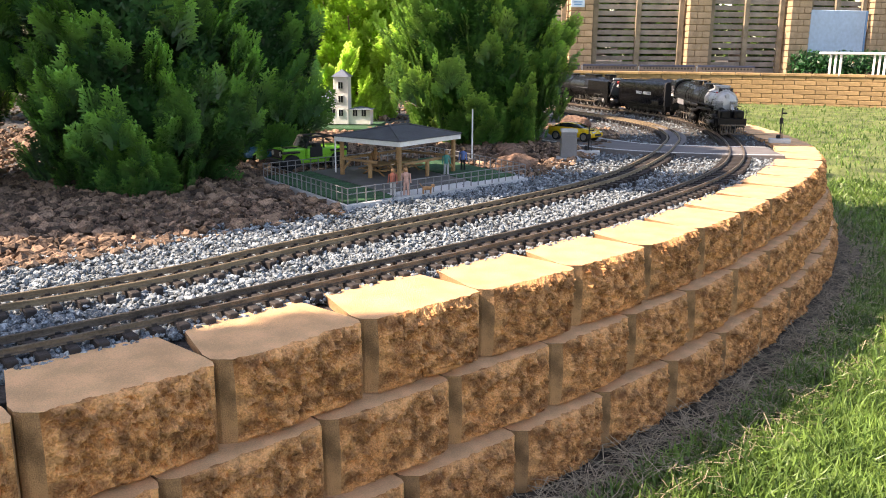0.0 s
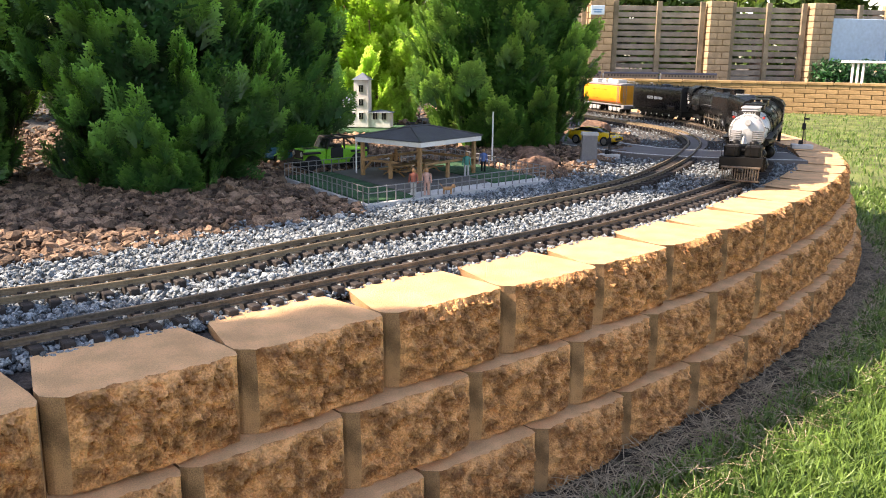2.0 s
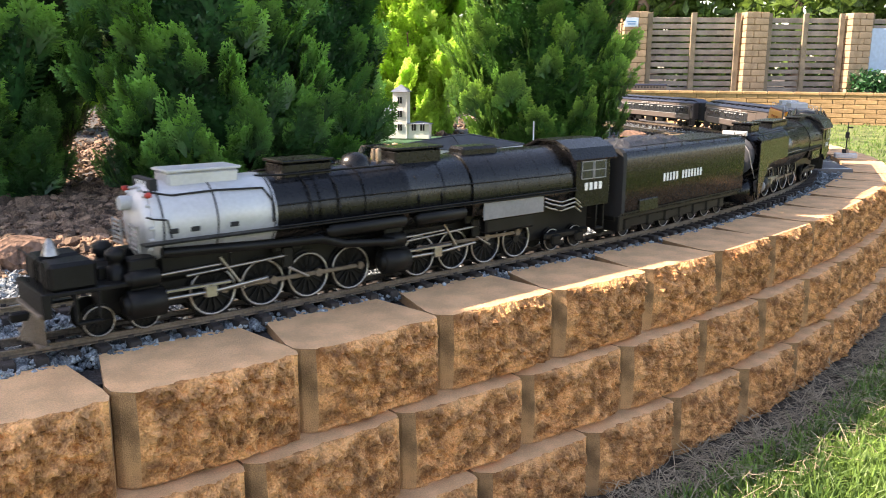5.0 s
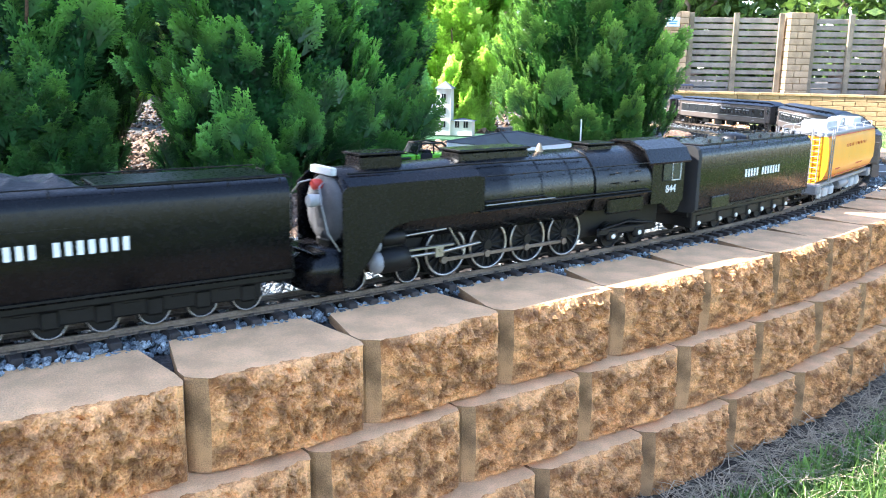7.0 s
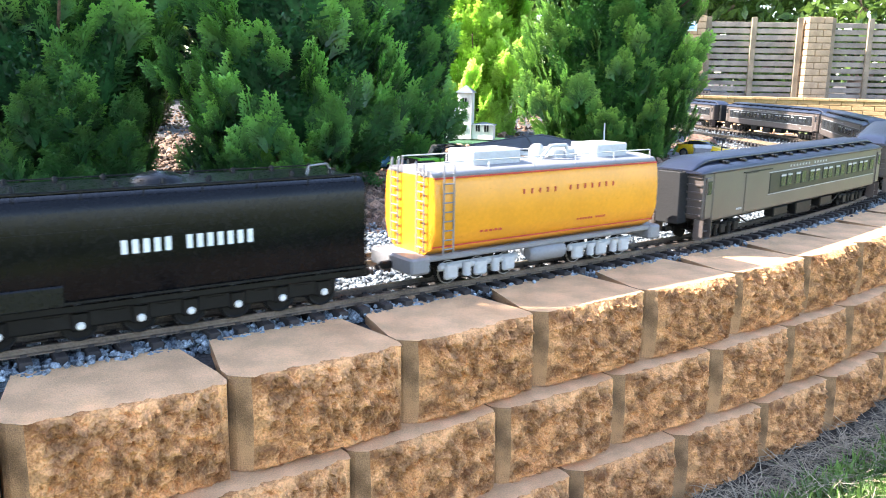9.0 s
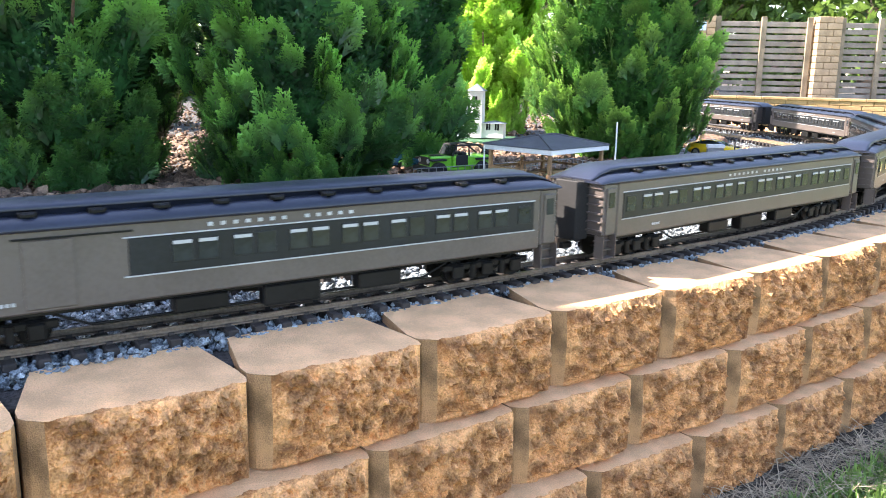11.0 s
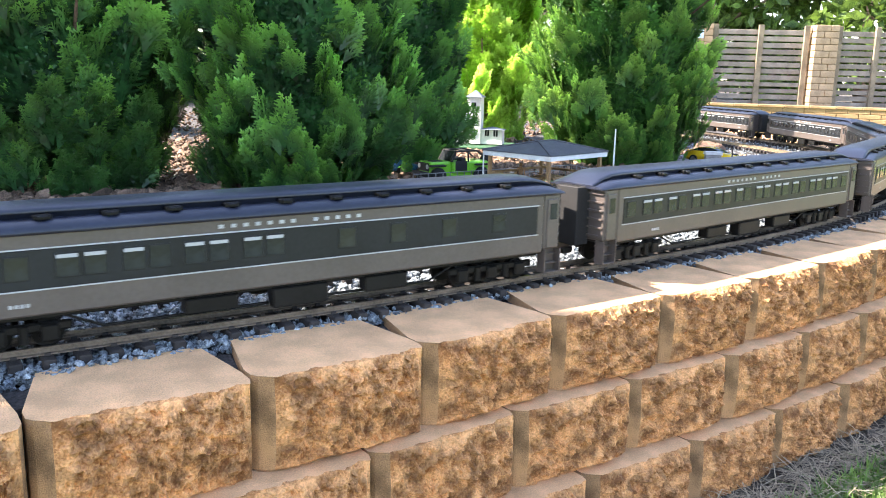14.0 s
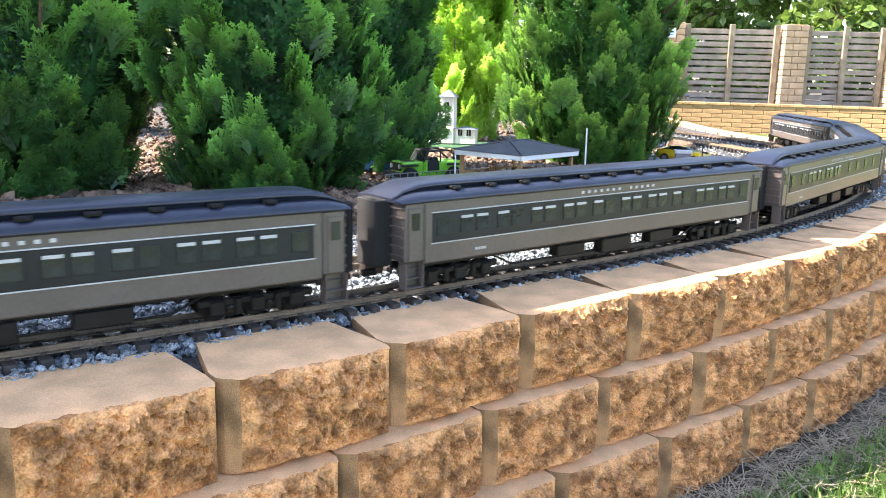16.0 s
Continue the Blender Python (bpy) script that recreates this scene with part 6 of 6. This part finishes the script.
def cabinet_and_signals():
    c = thing("control_cabinet", "small grey metal lineside cabinet on a concrete foot", "cabinet", pose(-1.515, 2.125, .292, 0, 0, 42))
    v = [(-.024, -.020), (.024, -.020), (.024, .020), (-.024, .020)]
    part("body", Geo().rings([[(x, y, .008) for x, y in v], [(x * .92, y * .9, .088) for x, y in v]], False), M_GREYPAINT, c)
    part("lid", Geo().rings([[(x * 1.06, y * 1.06, .088) for x, y in v], [(x * 1.0, y * 1.0, .096) for x, y in v]], False), M_PALE, c)
    part("foot", Geo().box(-.034, .034, -.030, .030, 0, .010, .002), M_PAVE, c)
    part("door", Geo().box(-.018, .018, -.0205, -.0190, .016, .078, .0004), M_GREYPAINT, c)
    for x, y, h, lab in ((-1.545, 2.275, .095, "dark model semaphore signal on a white base"), (-1.245, 3.03, .125, "slim dark model signal post on a white block")):
        s = thing("signal", lab, "signal", pose(x, y, .292 if x < -1.4 else .300, 0, 0, 30), "lineside signals")
        part("base", Geo().box(-.036, .036, -.018, .018, 0, .016, .002), M_PAVE, s)
        part("mast", Geo().lathe((0, 0, .016), (0, 0, h), [(0, .0035), (.1, .0022), (1, .0016)], 8), M_RUBBER, s)
        part("lamp_head", Geo().box(-.006, .006, -.005, .005, h * .55, h * .72, .001), M_RUBBER, s)
        part("arm", Geo().box(-.002, .016, -.0012, .0012, h * .82, h * .87, .0004), M_RUBBER, s)
        part("ladder", Geo().rod((.006, 0, .016), (.003, 0, h * .6), .0008, 5).rod((.010, 0, .016), (.007, 0, h * .6), .0008, 5), M_RUBBER, s)
        part("foot_box", Geo().box(-.012, -.003, -.006, .006, .016, .030, .001), M_RUBBER, s)
    p = thing("flagpole", "thin white pole at the park corner", "pole", pose(-1.68, 1.87, .29))
    part("shaft", Geo().lathe((0, 0, 0), (0, 0, .16), [(0, .0028), (1, .002)], 8), M_WHITE, p)


def road():
    r = thing("model_road", "grey model road with white edge lines crossing the tracks", "model road")
    L = Line([(-2.15, 2.62), (-1.9, 2.55), (-1.70, 2.50), (-1.50, 2.48), (-1.30, 2.58), (-1.12, 2.72)])
    g, ln = Geo(), [Geo(), Geo()]
    R, W = [], [[], []]
    for s in np.linspace(0.01, L.s[-1] - .01, 30):
        prof = [(-.125, .285), (.125, .285), (.125, .3075), (-.125, .3075)]
        R.append([(*L.side(s, d), z) for d, z in prof])
        for k, d in enumerate((-.108, .108)):
            W[k].append([(*L.side(s, d + e), z) for e, z in ((-.003, .3075), (.003, .3075), (.003, .3083), (-.003, .3083))])
    part("surface", g.rings(R, False), M_ROAD, r)
    for k in (0, 1):
        part("edge_line", ln[k].rings(W[k], False), M_WHITE, r)
    s2 = thing("model_road", "grey model road beside the tracks", "model road")
    L2 = Line([(-1.42, 2.55), (-1.52, 2.80), (-1.66, 3.02), (-1.86, 3.22)])
    part("surface", Geo().rings([[(*L2.side(s, d), z) for d, z in ((-.03, .285), (.03, .285), (.03, .3062), (-.03, .3062))] for s in np.linspace(.01, L2.s[-1] - .01, 14)], False), M_ROAD, s2)


pad()
pavilion()
for a in ((-1.360, 1.262, -60, M_FIGRED, M_PALE, "toy figure in a red-brown top and pale trousers"), (-1.345, 1.288, -40, M_FIGPINK, M_FIGPINK, "toy figure in a pale pink dress"), (-1.50, 1.575, -40, M_FIGTEAL, M_PALE, "toy figure in a teal jacket and pale trousers"), (-1.525, 1.665, -60, M_FIGBLUE, M_RUBBER, "toy figure in a blue top and dark trousers"), (-1.68, 1.49, -40, M_FIGTAN, M_RUBBER, "dark-haired toy figure by the picnic table")):
    figure(*a)
dog = Geo().box(-.012, .010, -.004, .004, .009, .017, .002).box(.008, .017, -.003, .003, .014, .022, .002)
for x in (-.010, .007):
    for y in (-.003, .003):
        dog.rod((x, y, 0), (x, y, .010), .0014, 5)
dog.rod((-.012, 0, .016), (-.019, 0, .025), .001, 5)
tagged(part("toy_dog", dog, M_FIGTAN), "small tan toy dog on the paving", "toy dog").matrix_basis = pose(-1.335, 1.345, .3045, 0, 0, 60)
toy_car("toy_jeep", "lime-green open-top toy off-roader with black fenders", pose(-1.90, 1.435, .292, 0, 0, -98) @ Matrix.Scale(1.28, 4), M_LIME, True)
toy_car("toy_car", "metallic blue toy car parked under a conifer", pose(-2.14, 1.47, .292, 0, 0, -92) @ Matrix.Scale(1.1, 4), M_BLUE)
toy_car("toy_car", "yellow toy sports car on the model road", pose(-1.76, 2.50, .3075, 0, 0, 4), M_CAMYEL)
toy_car("toy_car", "small dark blue toy car by the model house", pose(-2.88, 2.12, .317, 0, 0, 60), M_BLUE)
model_house()
cabinet_and_signals()
road()


# ---- far terrace, fence and board ----
PILLARS = [(-8.3, 8.75), (-7.0, 9.85), (-5.9, 11.05), (-5.0, 12.2), (-4.3, 13.3), (-3.7, 14.4), (-3.1, 15.5)]
TER = .27


def brick_pier(x, y, a, w, h, rows, parent_name, label):
    p = thing(parent_name, label, "brick pillar", pose(x, y, TER, 0, 0, a), "fence pillars")
    part("core", Geo().box(-w / 2 + .012, w / 2 - .012, -w / 2 + .012, w / 2 - .012, 0, h - .01), M_MORTAR, p)
    ch = h / rows
    full, half = mesh_of("brick", Geo().box(-w / 2, w * .14 - .004, -w / 2, w / 2, .004, ch - .004, .004), M_BRICK), mesh_of("brick", Geo().box(w * .14 + .004, w / 2, -w / 2, w / 2, .004, ch - .004, .004), M_BRICK)
    for k in range(rows):
        for me in (full, half):
            o = new("brick", me)
            o.parent, o.matrix_basis = p, pose(0, 0, k * ch, 0, 0, 180 if k % 2 else 0)


def fence():
    for i, (x, y) in enumerate(PILLARS):
        q = PILLARS[min(i + 1, len(PILLARS) - 1)]
        p = PILLARS[i] if i + 1 < len(PILLARS) else PILLARS[i - 1]
        a = math.degrees(math.atan2(q[1] - p[1], q[0] - p[0]))
        brick_pier(x, y, a, .31, 1.10, 13, "fence_pillar", "square tan brick fence pillar")
        if i + 1 == len(PILLARS):
            break
        d = math.hypot(q[0] - x, q[1] - y)
        f = thing("slat_fence", "weathered grey timber slat fence panel between brick pillars", "fence", pose(x, y, TER, 0, 0, a), "fence panels")
        x0, x1 = .18, d - .18
        for k in range(12):
            z = .03 + k * .085
            part("slat", Geo().box(x0, x1, -.012, .012, z, z + .064 - .010 * (k in (2, 3)), .003), M_FENCE, f)
        for xx in (x0 + .035, (x0 + x1) / 2, x1 - .035):
            part("post", Geo().box(xx - .035, xx + .035, -.055, -.0125, 0, 1.09, .004), M_POST, f)


def terrace():
    line = Line([(-9.6, 6.6), (-8.2, 8.1), (-7.0, 9.05), (-6.0, 9.75), (-4.9, 10.42), (-3.4, 11.05), (-1.0, 11.75), (3.0, 12.8), (9, 14)])
    back = [(12, 40), (-30, 40), (-30, 6)]
    ring = [tuple(line.side(s, .06)) for s in np.arange(0, line.s[-1], .5)] + back
    g = Geo().add([(x, y, TER) for x, y in ring], [tuple(range(len(ring)))])
    tagged(part("terrace", g, M_SOIL), "bare dry terrace behind the low brick wall", "terrace", kind="structure")
    w = new("brick_wall")
    tagged(w, "low tan concrete-brick retaining wall edging the lawn", "wall", kind="structure")
    core = Geo().rings([[(*line.side(s, d), z) for d, z in ((.012, -.3), (.10, -.3), (.10, TER + .03), (.012, TER + .03))] for s in np.arange(0.02, line.s[-1], .3)], False)
    part("core", core, M_MORTAR, w)
    me = mesh_of("brick", Geo().box(-.12, .12, -.01, .10, .003, .053, .004), M_WALLBRICK)
    cap = mesh_of("capping", Geo().box(-.147, .147, -.025, .13, 0, .035, .006), M_WALLBRICK)
    s_mid = line.near(-4.6, 10.5)
    for r in range(8):
        for s in np.arange(s_mid - 3.0 + .125 * (r % 2), s_mid + 4.6, .25):
            x, y = line.at(s)
            d = line.way(s)
            o = new("brick", me)
            o.parent, o.matrix_basis = w, pose(x, y, -.14 + r * .0555, 0, 0, math.degrees(math.atan2(d[1], d[0])))
    for s in np.arange(.2, line.s[-1] - .2, .3):
        x, y = line.at(s)
        d = line.way(s)
        o = new("capping", cap)
        o.parent, o.matrix_basis = w, pose(x, y, TER + .0305, 0, 0, math.degrees(math.atan2(d[1], d[0])))
    return line


TERRACE = terrace()
fence()
(bx, by), (cx, cy) = PILLARS[3], PILLARS[4]
ang = math.degrees(math.atan2(cy - by, cx - bx))
bd = thing("notice_board", "large pale blue-white board fixed on the fence", "board", pose(bx, by, TER, 0, 0, ang))
part("panel", Geo().box(.19, 1.12, -.10, -.07, .32, .90, .006), M_PANEL, bd)
part("edge_strip", Geo().box(1.085, 1.118, -.103, -.1002, .322, .898), M_BLUE, bd, "blue edge strip")
sg = thing("small_sign", "small pale blue sign on a brick pillar", "sign", pose(-6.87, 9.62, 1.22, 0, 0, 40))
part("plate", Geo().box(-.09, .09, -.012, 0, -.06, .06, .004), M_PANEL, sg)
part("text_bars", Geo().box(-.06, .06, -.014, -.0121, .0, .015).box(-.05, .05, -.014, -.0121, -.03, -.015), M_BLUE, sg)
bench = thing("garden_bench", "white painted slatted garden bench on the terrace", "bench", pose(-3.55, 11.55, TER + .03, 0, 0, 18))
part("top", Geo().box(-.75, 1.2, -.16, .16, .27, .30, .005), M_WHITE, bench)
for x in (-.55, -.05, .45, .95):
    for d in (-.06, 0, .06):
        part("leg", Geo().box(x + d - .014, x + d + .014, -.13, .13, 0, .27, .003), M_WHITE, bench)


# the far passenger train on the terrace edge
FARLINE = Line([tuple(TERRACE.side(s, .24)) for s in np.arange(TERRACE.near(-3.6, 11), 0.3, -.3)])
part_bed = Geo().rings([[(*FARLINE.side(s, d), z) for d, z in ((-.05, TER), (.05, TER), (.05, TER + .03), (-.05, TER + .03))] for s in np.arange(.02, FARLINE.s[-1], .2)], False)
tagged(part("far_railway_track", part_bed, M_SLEEPER), "distant raised model railway track on the terrace edge", "railway track")
FAR = []
for k in range(4):
    c = thing("distant_coach", "small grey model passenger coach on the far track", "passenger car", group="far train")
    part("body", Geo().box(-.35, .35, -.045, .045, .03, .095, .003), M_COACH, c)
    part("roof", Geo().prism([(-.047, .095), (-.047, .10), (-.03, .118), (.03, .118), (.047, .10), (.047, .095)][::-1], -.355, .355, True), M_ROOF, c)
    wm = mesh_of("window", Geo().box(-.010, .010, -.046, .046, .062, .084), M_PANE)
    for x in np.arange(-.31, .32, .04):
        o = new("window", wm)
        o.parent, o.matrix_basis = c, pose(x, 0, 0)
    for e in (-.25, .25):
        part("truck", Geo().box(e - .06, e + .06, -.03, .03, 0, .03, .003), M_DARKSTEEL, c)
    part("gangway", Geo().box(.352, .372, -.025, .025, .03, .10, .002), M_PALE, c)
    FAR.append(c)
FAR0 = FARLINE.near(-4.85, 10.75)


# ---- broadleaf trees and hedges in the distance ----
def leaf_cloud(blobs, n, size, seed):
    rng = np.random.default_rng(seed)
    w = np.array([b[3] ** 2 for b in blobs])
    pick = rng.choice(len(blobs), n, p=w / w.sum())
    B = np.array(blobs)[pick]
    d = rng.normal(size=(n, 3))
    d /= np.linalg.norm(d, axis=1)[:, None]
    c = B[:, :3] + d * (B[:, 3] * rng.uniform(.55, 1.05, n))[:, None]
    a = rng.normal(size=(n, 3))
    a /= np.linalg.norm(a, axis=1)[:, None]
    b = np.cross(a, rng.normal(size=(n, 3)))
    b /= np.linalg.norm(b, axis=1)[:, None]
    s = size * rng.uniform(.6, 1.3, n)[:, None]
    V = np.stack([c - a * s, c + b * s * .45, c + a * s, c - b * s * .45], 1)
    return V.reshape(-1, 3), np.arange(4 * n).reshape(-1, 4)


def broad_tree(x, y, h, r, n, seed, trunk=M_GUM, size=.09, low=.3, name="tree", label="tall leafy tree with pale reddish trunk"):
    rnd = random.Random(seed)
    t = thing(name, label, "tree", pose(x, y, -.05), "trees beyond the fence")
    g = Geo().lathe((0, 0, 0), (rnd.uniform(-.3, .3), 0, h * .8), [(0, .16), (.3, .13), (1, .04)], 12)
    blobs = []
    for k in range(16):
        a, z = rnd.uniform(0, 6.28), h * rnd.uniform(low, 1)
        q = r * rnd.uniform(.3, .95)
        p = (math.cos(a) * q, math.sin(a) * q, z)
        blobs.append((*p, r * rnd.uniform(.28, .5)))
        g.lathe((0, 0, z * .6), p, [(0, .05), (1, .015)], 6)
    part("trunk", g, trunk, t)
    V, F = leaf_cloud(blobs, n, size, seed)
    o = raw("crown", V, F, M_LEAF, "stuff")
    o.parent = t


for i, (x, y, h, r, low) in enumerate(((-9.5, 13.5, 5, 2.0, .15), (-7.6, 16.0, 6, 2.3, .15), (-5.2, 19.0, 7, 2.6, .2), (-3.2, 20, 6, 2.4, .15), (-1.0, 19, 6, 2.4, .1), (-12, 11, 5, 2.2, .1), (2, 20, 7, 2.6, .1))):
    broad_tree(x, y, h, r, 9000, 20 + i, low=low, size=.15)
for i, (x, y, h, r) in enumerate(((-8.4, 3.2, 2.6, 1.3), (-8.8, .6, 2.6, 1.4), (-8.6, -2.0, 2.6, 1.4), (-9.6, 5.6, 2.8, 1.4))):
    broad_tree(x, y, h, r, 4200, 40 + i, M_BARK, .07, .05, "shrub", "sunlit leafy shrub behind the railway bed")
hx = thing("hedge", "clipped dark green hedge below the board", "hedge", pose(-4.35, 12.3, TER))
V, F = leaf_cloud([(dx, .62 * dx + dz * 0, dz, .15) for dx in np.arange(-.45, .95, .1) for dz in (.08, .2)], 3000, .035, 77)
o = raw("foliage", V, F, M_CONIFER, "stuff")
o.parent = hx
part("stems", Geo().rod((-.3, -.2, 0), (-.3, -.2, .2), .02, 6).rod((.4, .25, 0), (.4, .25, .2), .02, 6), M_BARK, hx)


# ---- lawn blades, straw and dry soil ----
def blades(name, P, height, width, material, label, seed, lie=0.35, kind="grass"):
    rng = np.random.default_rng(seed)
    n = len(P)
    a = rng.uniform(0, 6.283, n)
    h = height * rng.uniform(.5, 1.25, n)
    w = width * rng.uniform(.6, 1.2, n)
    lean = np.abs(rng.normal(0, lie, n)) + .1
    b = rng.uniform(0, 6.283, n)
    d = np.c_[np.cos(b), np.sin(b)]
    s = np.c_[np.cos(a), np.sin(a), np.zeros(n)] * w[:, None]
    up = lambda t: np.c_[d * (lean * t * t * h)[:, None], h * t / np.sqrt(1 + lean ** 2 * t)] if np.isscalar(t) else None
    base, mid, tip = P, P + up(.55), P + up(1.0)
    V = np.stack([base - s, base + s, mid + s * .8, mid - s * .8, tip], 1).reshape(-1, 3)
    k = np.arange(n)[:, None] * 5
    F = np.concatenate([k + [0, 1, 2], k + [0, 2, 3], k + [3, 2, 4]])
    return raw(name, V, F, material, "stuff", label, kind)


def outside(P, margin):
    return ~inside(P, -margin)


def grass():
    rng = np.random.default_rng(9)
    sets = []
    for x0, x1, y0, y1, n, off in ((-.70, .15, .55, 1.5, 46000, .135), (-.75, .1, 1.5, 2.6, 34000, .13), (-1.5, .3, 2.6, 4.4, 17000, .115), (-3.6, .8, 4.4, 8.0, 14000, .1), (-6.5, .5, 8.0, 11.6, 9000, .1)):
        P = np.c_[rng.uniform(x0, x1, n), rng.uniform(y0, y1, n), np.zeros(n)]
        clump = np.array([noise.noise(Vector((p[0] * 4, p[1] * 4, 0))) for p in P])
        P = P[outside(P, off) & (rng.uniform(0, 1, n) < .75 + .6 * clump)]
        P[:, 2] = -0.05 * np.clip((np.hypot(P[:, 0], P[:, 1]) - 4.0) / 7.5, 0, 1) - .008
        sets.append((P, y0))
    near = np.vstack([s for s, y in sets if y < 2.6])
    far = np.vstack([s for s, y in sets if y >= 2.6])
    blades("grass", near, .036, .0021, M_BLADE, "green lawn grass, shaggy near the wall", 3, .8)
    blades("grass", far, .040, .0042, M_BLADE, "green lawn grass", 4, .7)
    n = 5200
    s = rng.uniform(WALL.near(-.8, .2), WALL.near(-1.6, 3.6), n)
    d = .080 + np.abs(rng.normal(0, .065, n))
    P = np.array([[*WALL.side(a, -b), .002] for a, b in zip(s, d)])
    a = rng.uniform(0, 6.28, n)
    L = rng.uniform(.015, .10, n) 
    dr = np.c_[np.cos(a), np.sin(a), rng.uniform(-.05, .22, n)] * L[:, None]
    sd = np.c_[-np.sin(a), np.cos(a), np.zeros(n)] * .00075
    bow = np.c_[-np.sin(a), np.cos(a), rng.uniform(0, .8, n)] * (L * rng.uniform(-.25, .25, n))[:, None]
    P[:, 2] += rng.uniform(0, .012, n)
    M = P + dr * .5 + bow
    V = np.stack([P - sd, P + sd, M + sd, M - sd, P + dr - sd * .5, P + dr + sd * .5], 1).reshape(-1, 3)
    V[:, 2] = np.maximum(V[:, 2], .0005)
    k = np.arange(n)[:, None] * 6
    raw("dry_straw", V, np.concatenate([k + [0, 1, 2, 3], k + [3, 2, 5, 4]]), M_STRAW, "stuff", "dead dry grass stems along the wall foot", "dry grass")
    g = Geo().rings([[(*WALL.side(q, -x), z) for x, z in ((.02, -.01), (.15, -.01), (.15, .0), (.02, .002))] for q in np.arange(.3, WALL.s[-1] - .3, .1)], False)
    tagged(part("bare_soil", g, M_SOIL), "strip of bare dark soil along the wall foot", "soil", kind="structure")


grass()


def far_motion():
    rows = []
    for k, c in enumerate(FAR):
        rows = []
        for t in np.arange(0, 16.1, .5):
            s = FAR0 + .36 + k * .745 + .36 * min(t, 5.5)
            p, w = FARLINE.at(s), FARLINE.way(s)
            rows.append((float(t), pose(p[0], p[1], TER + .03, 0, 0, math.degrees(math.atan2(w[1], w[0])))))
        walk(c, rows)


motions()
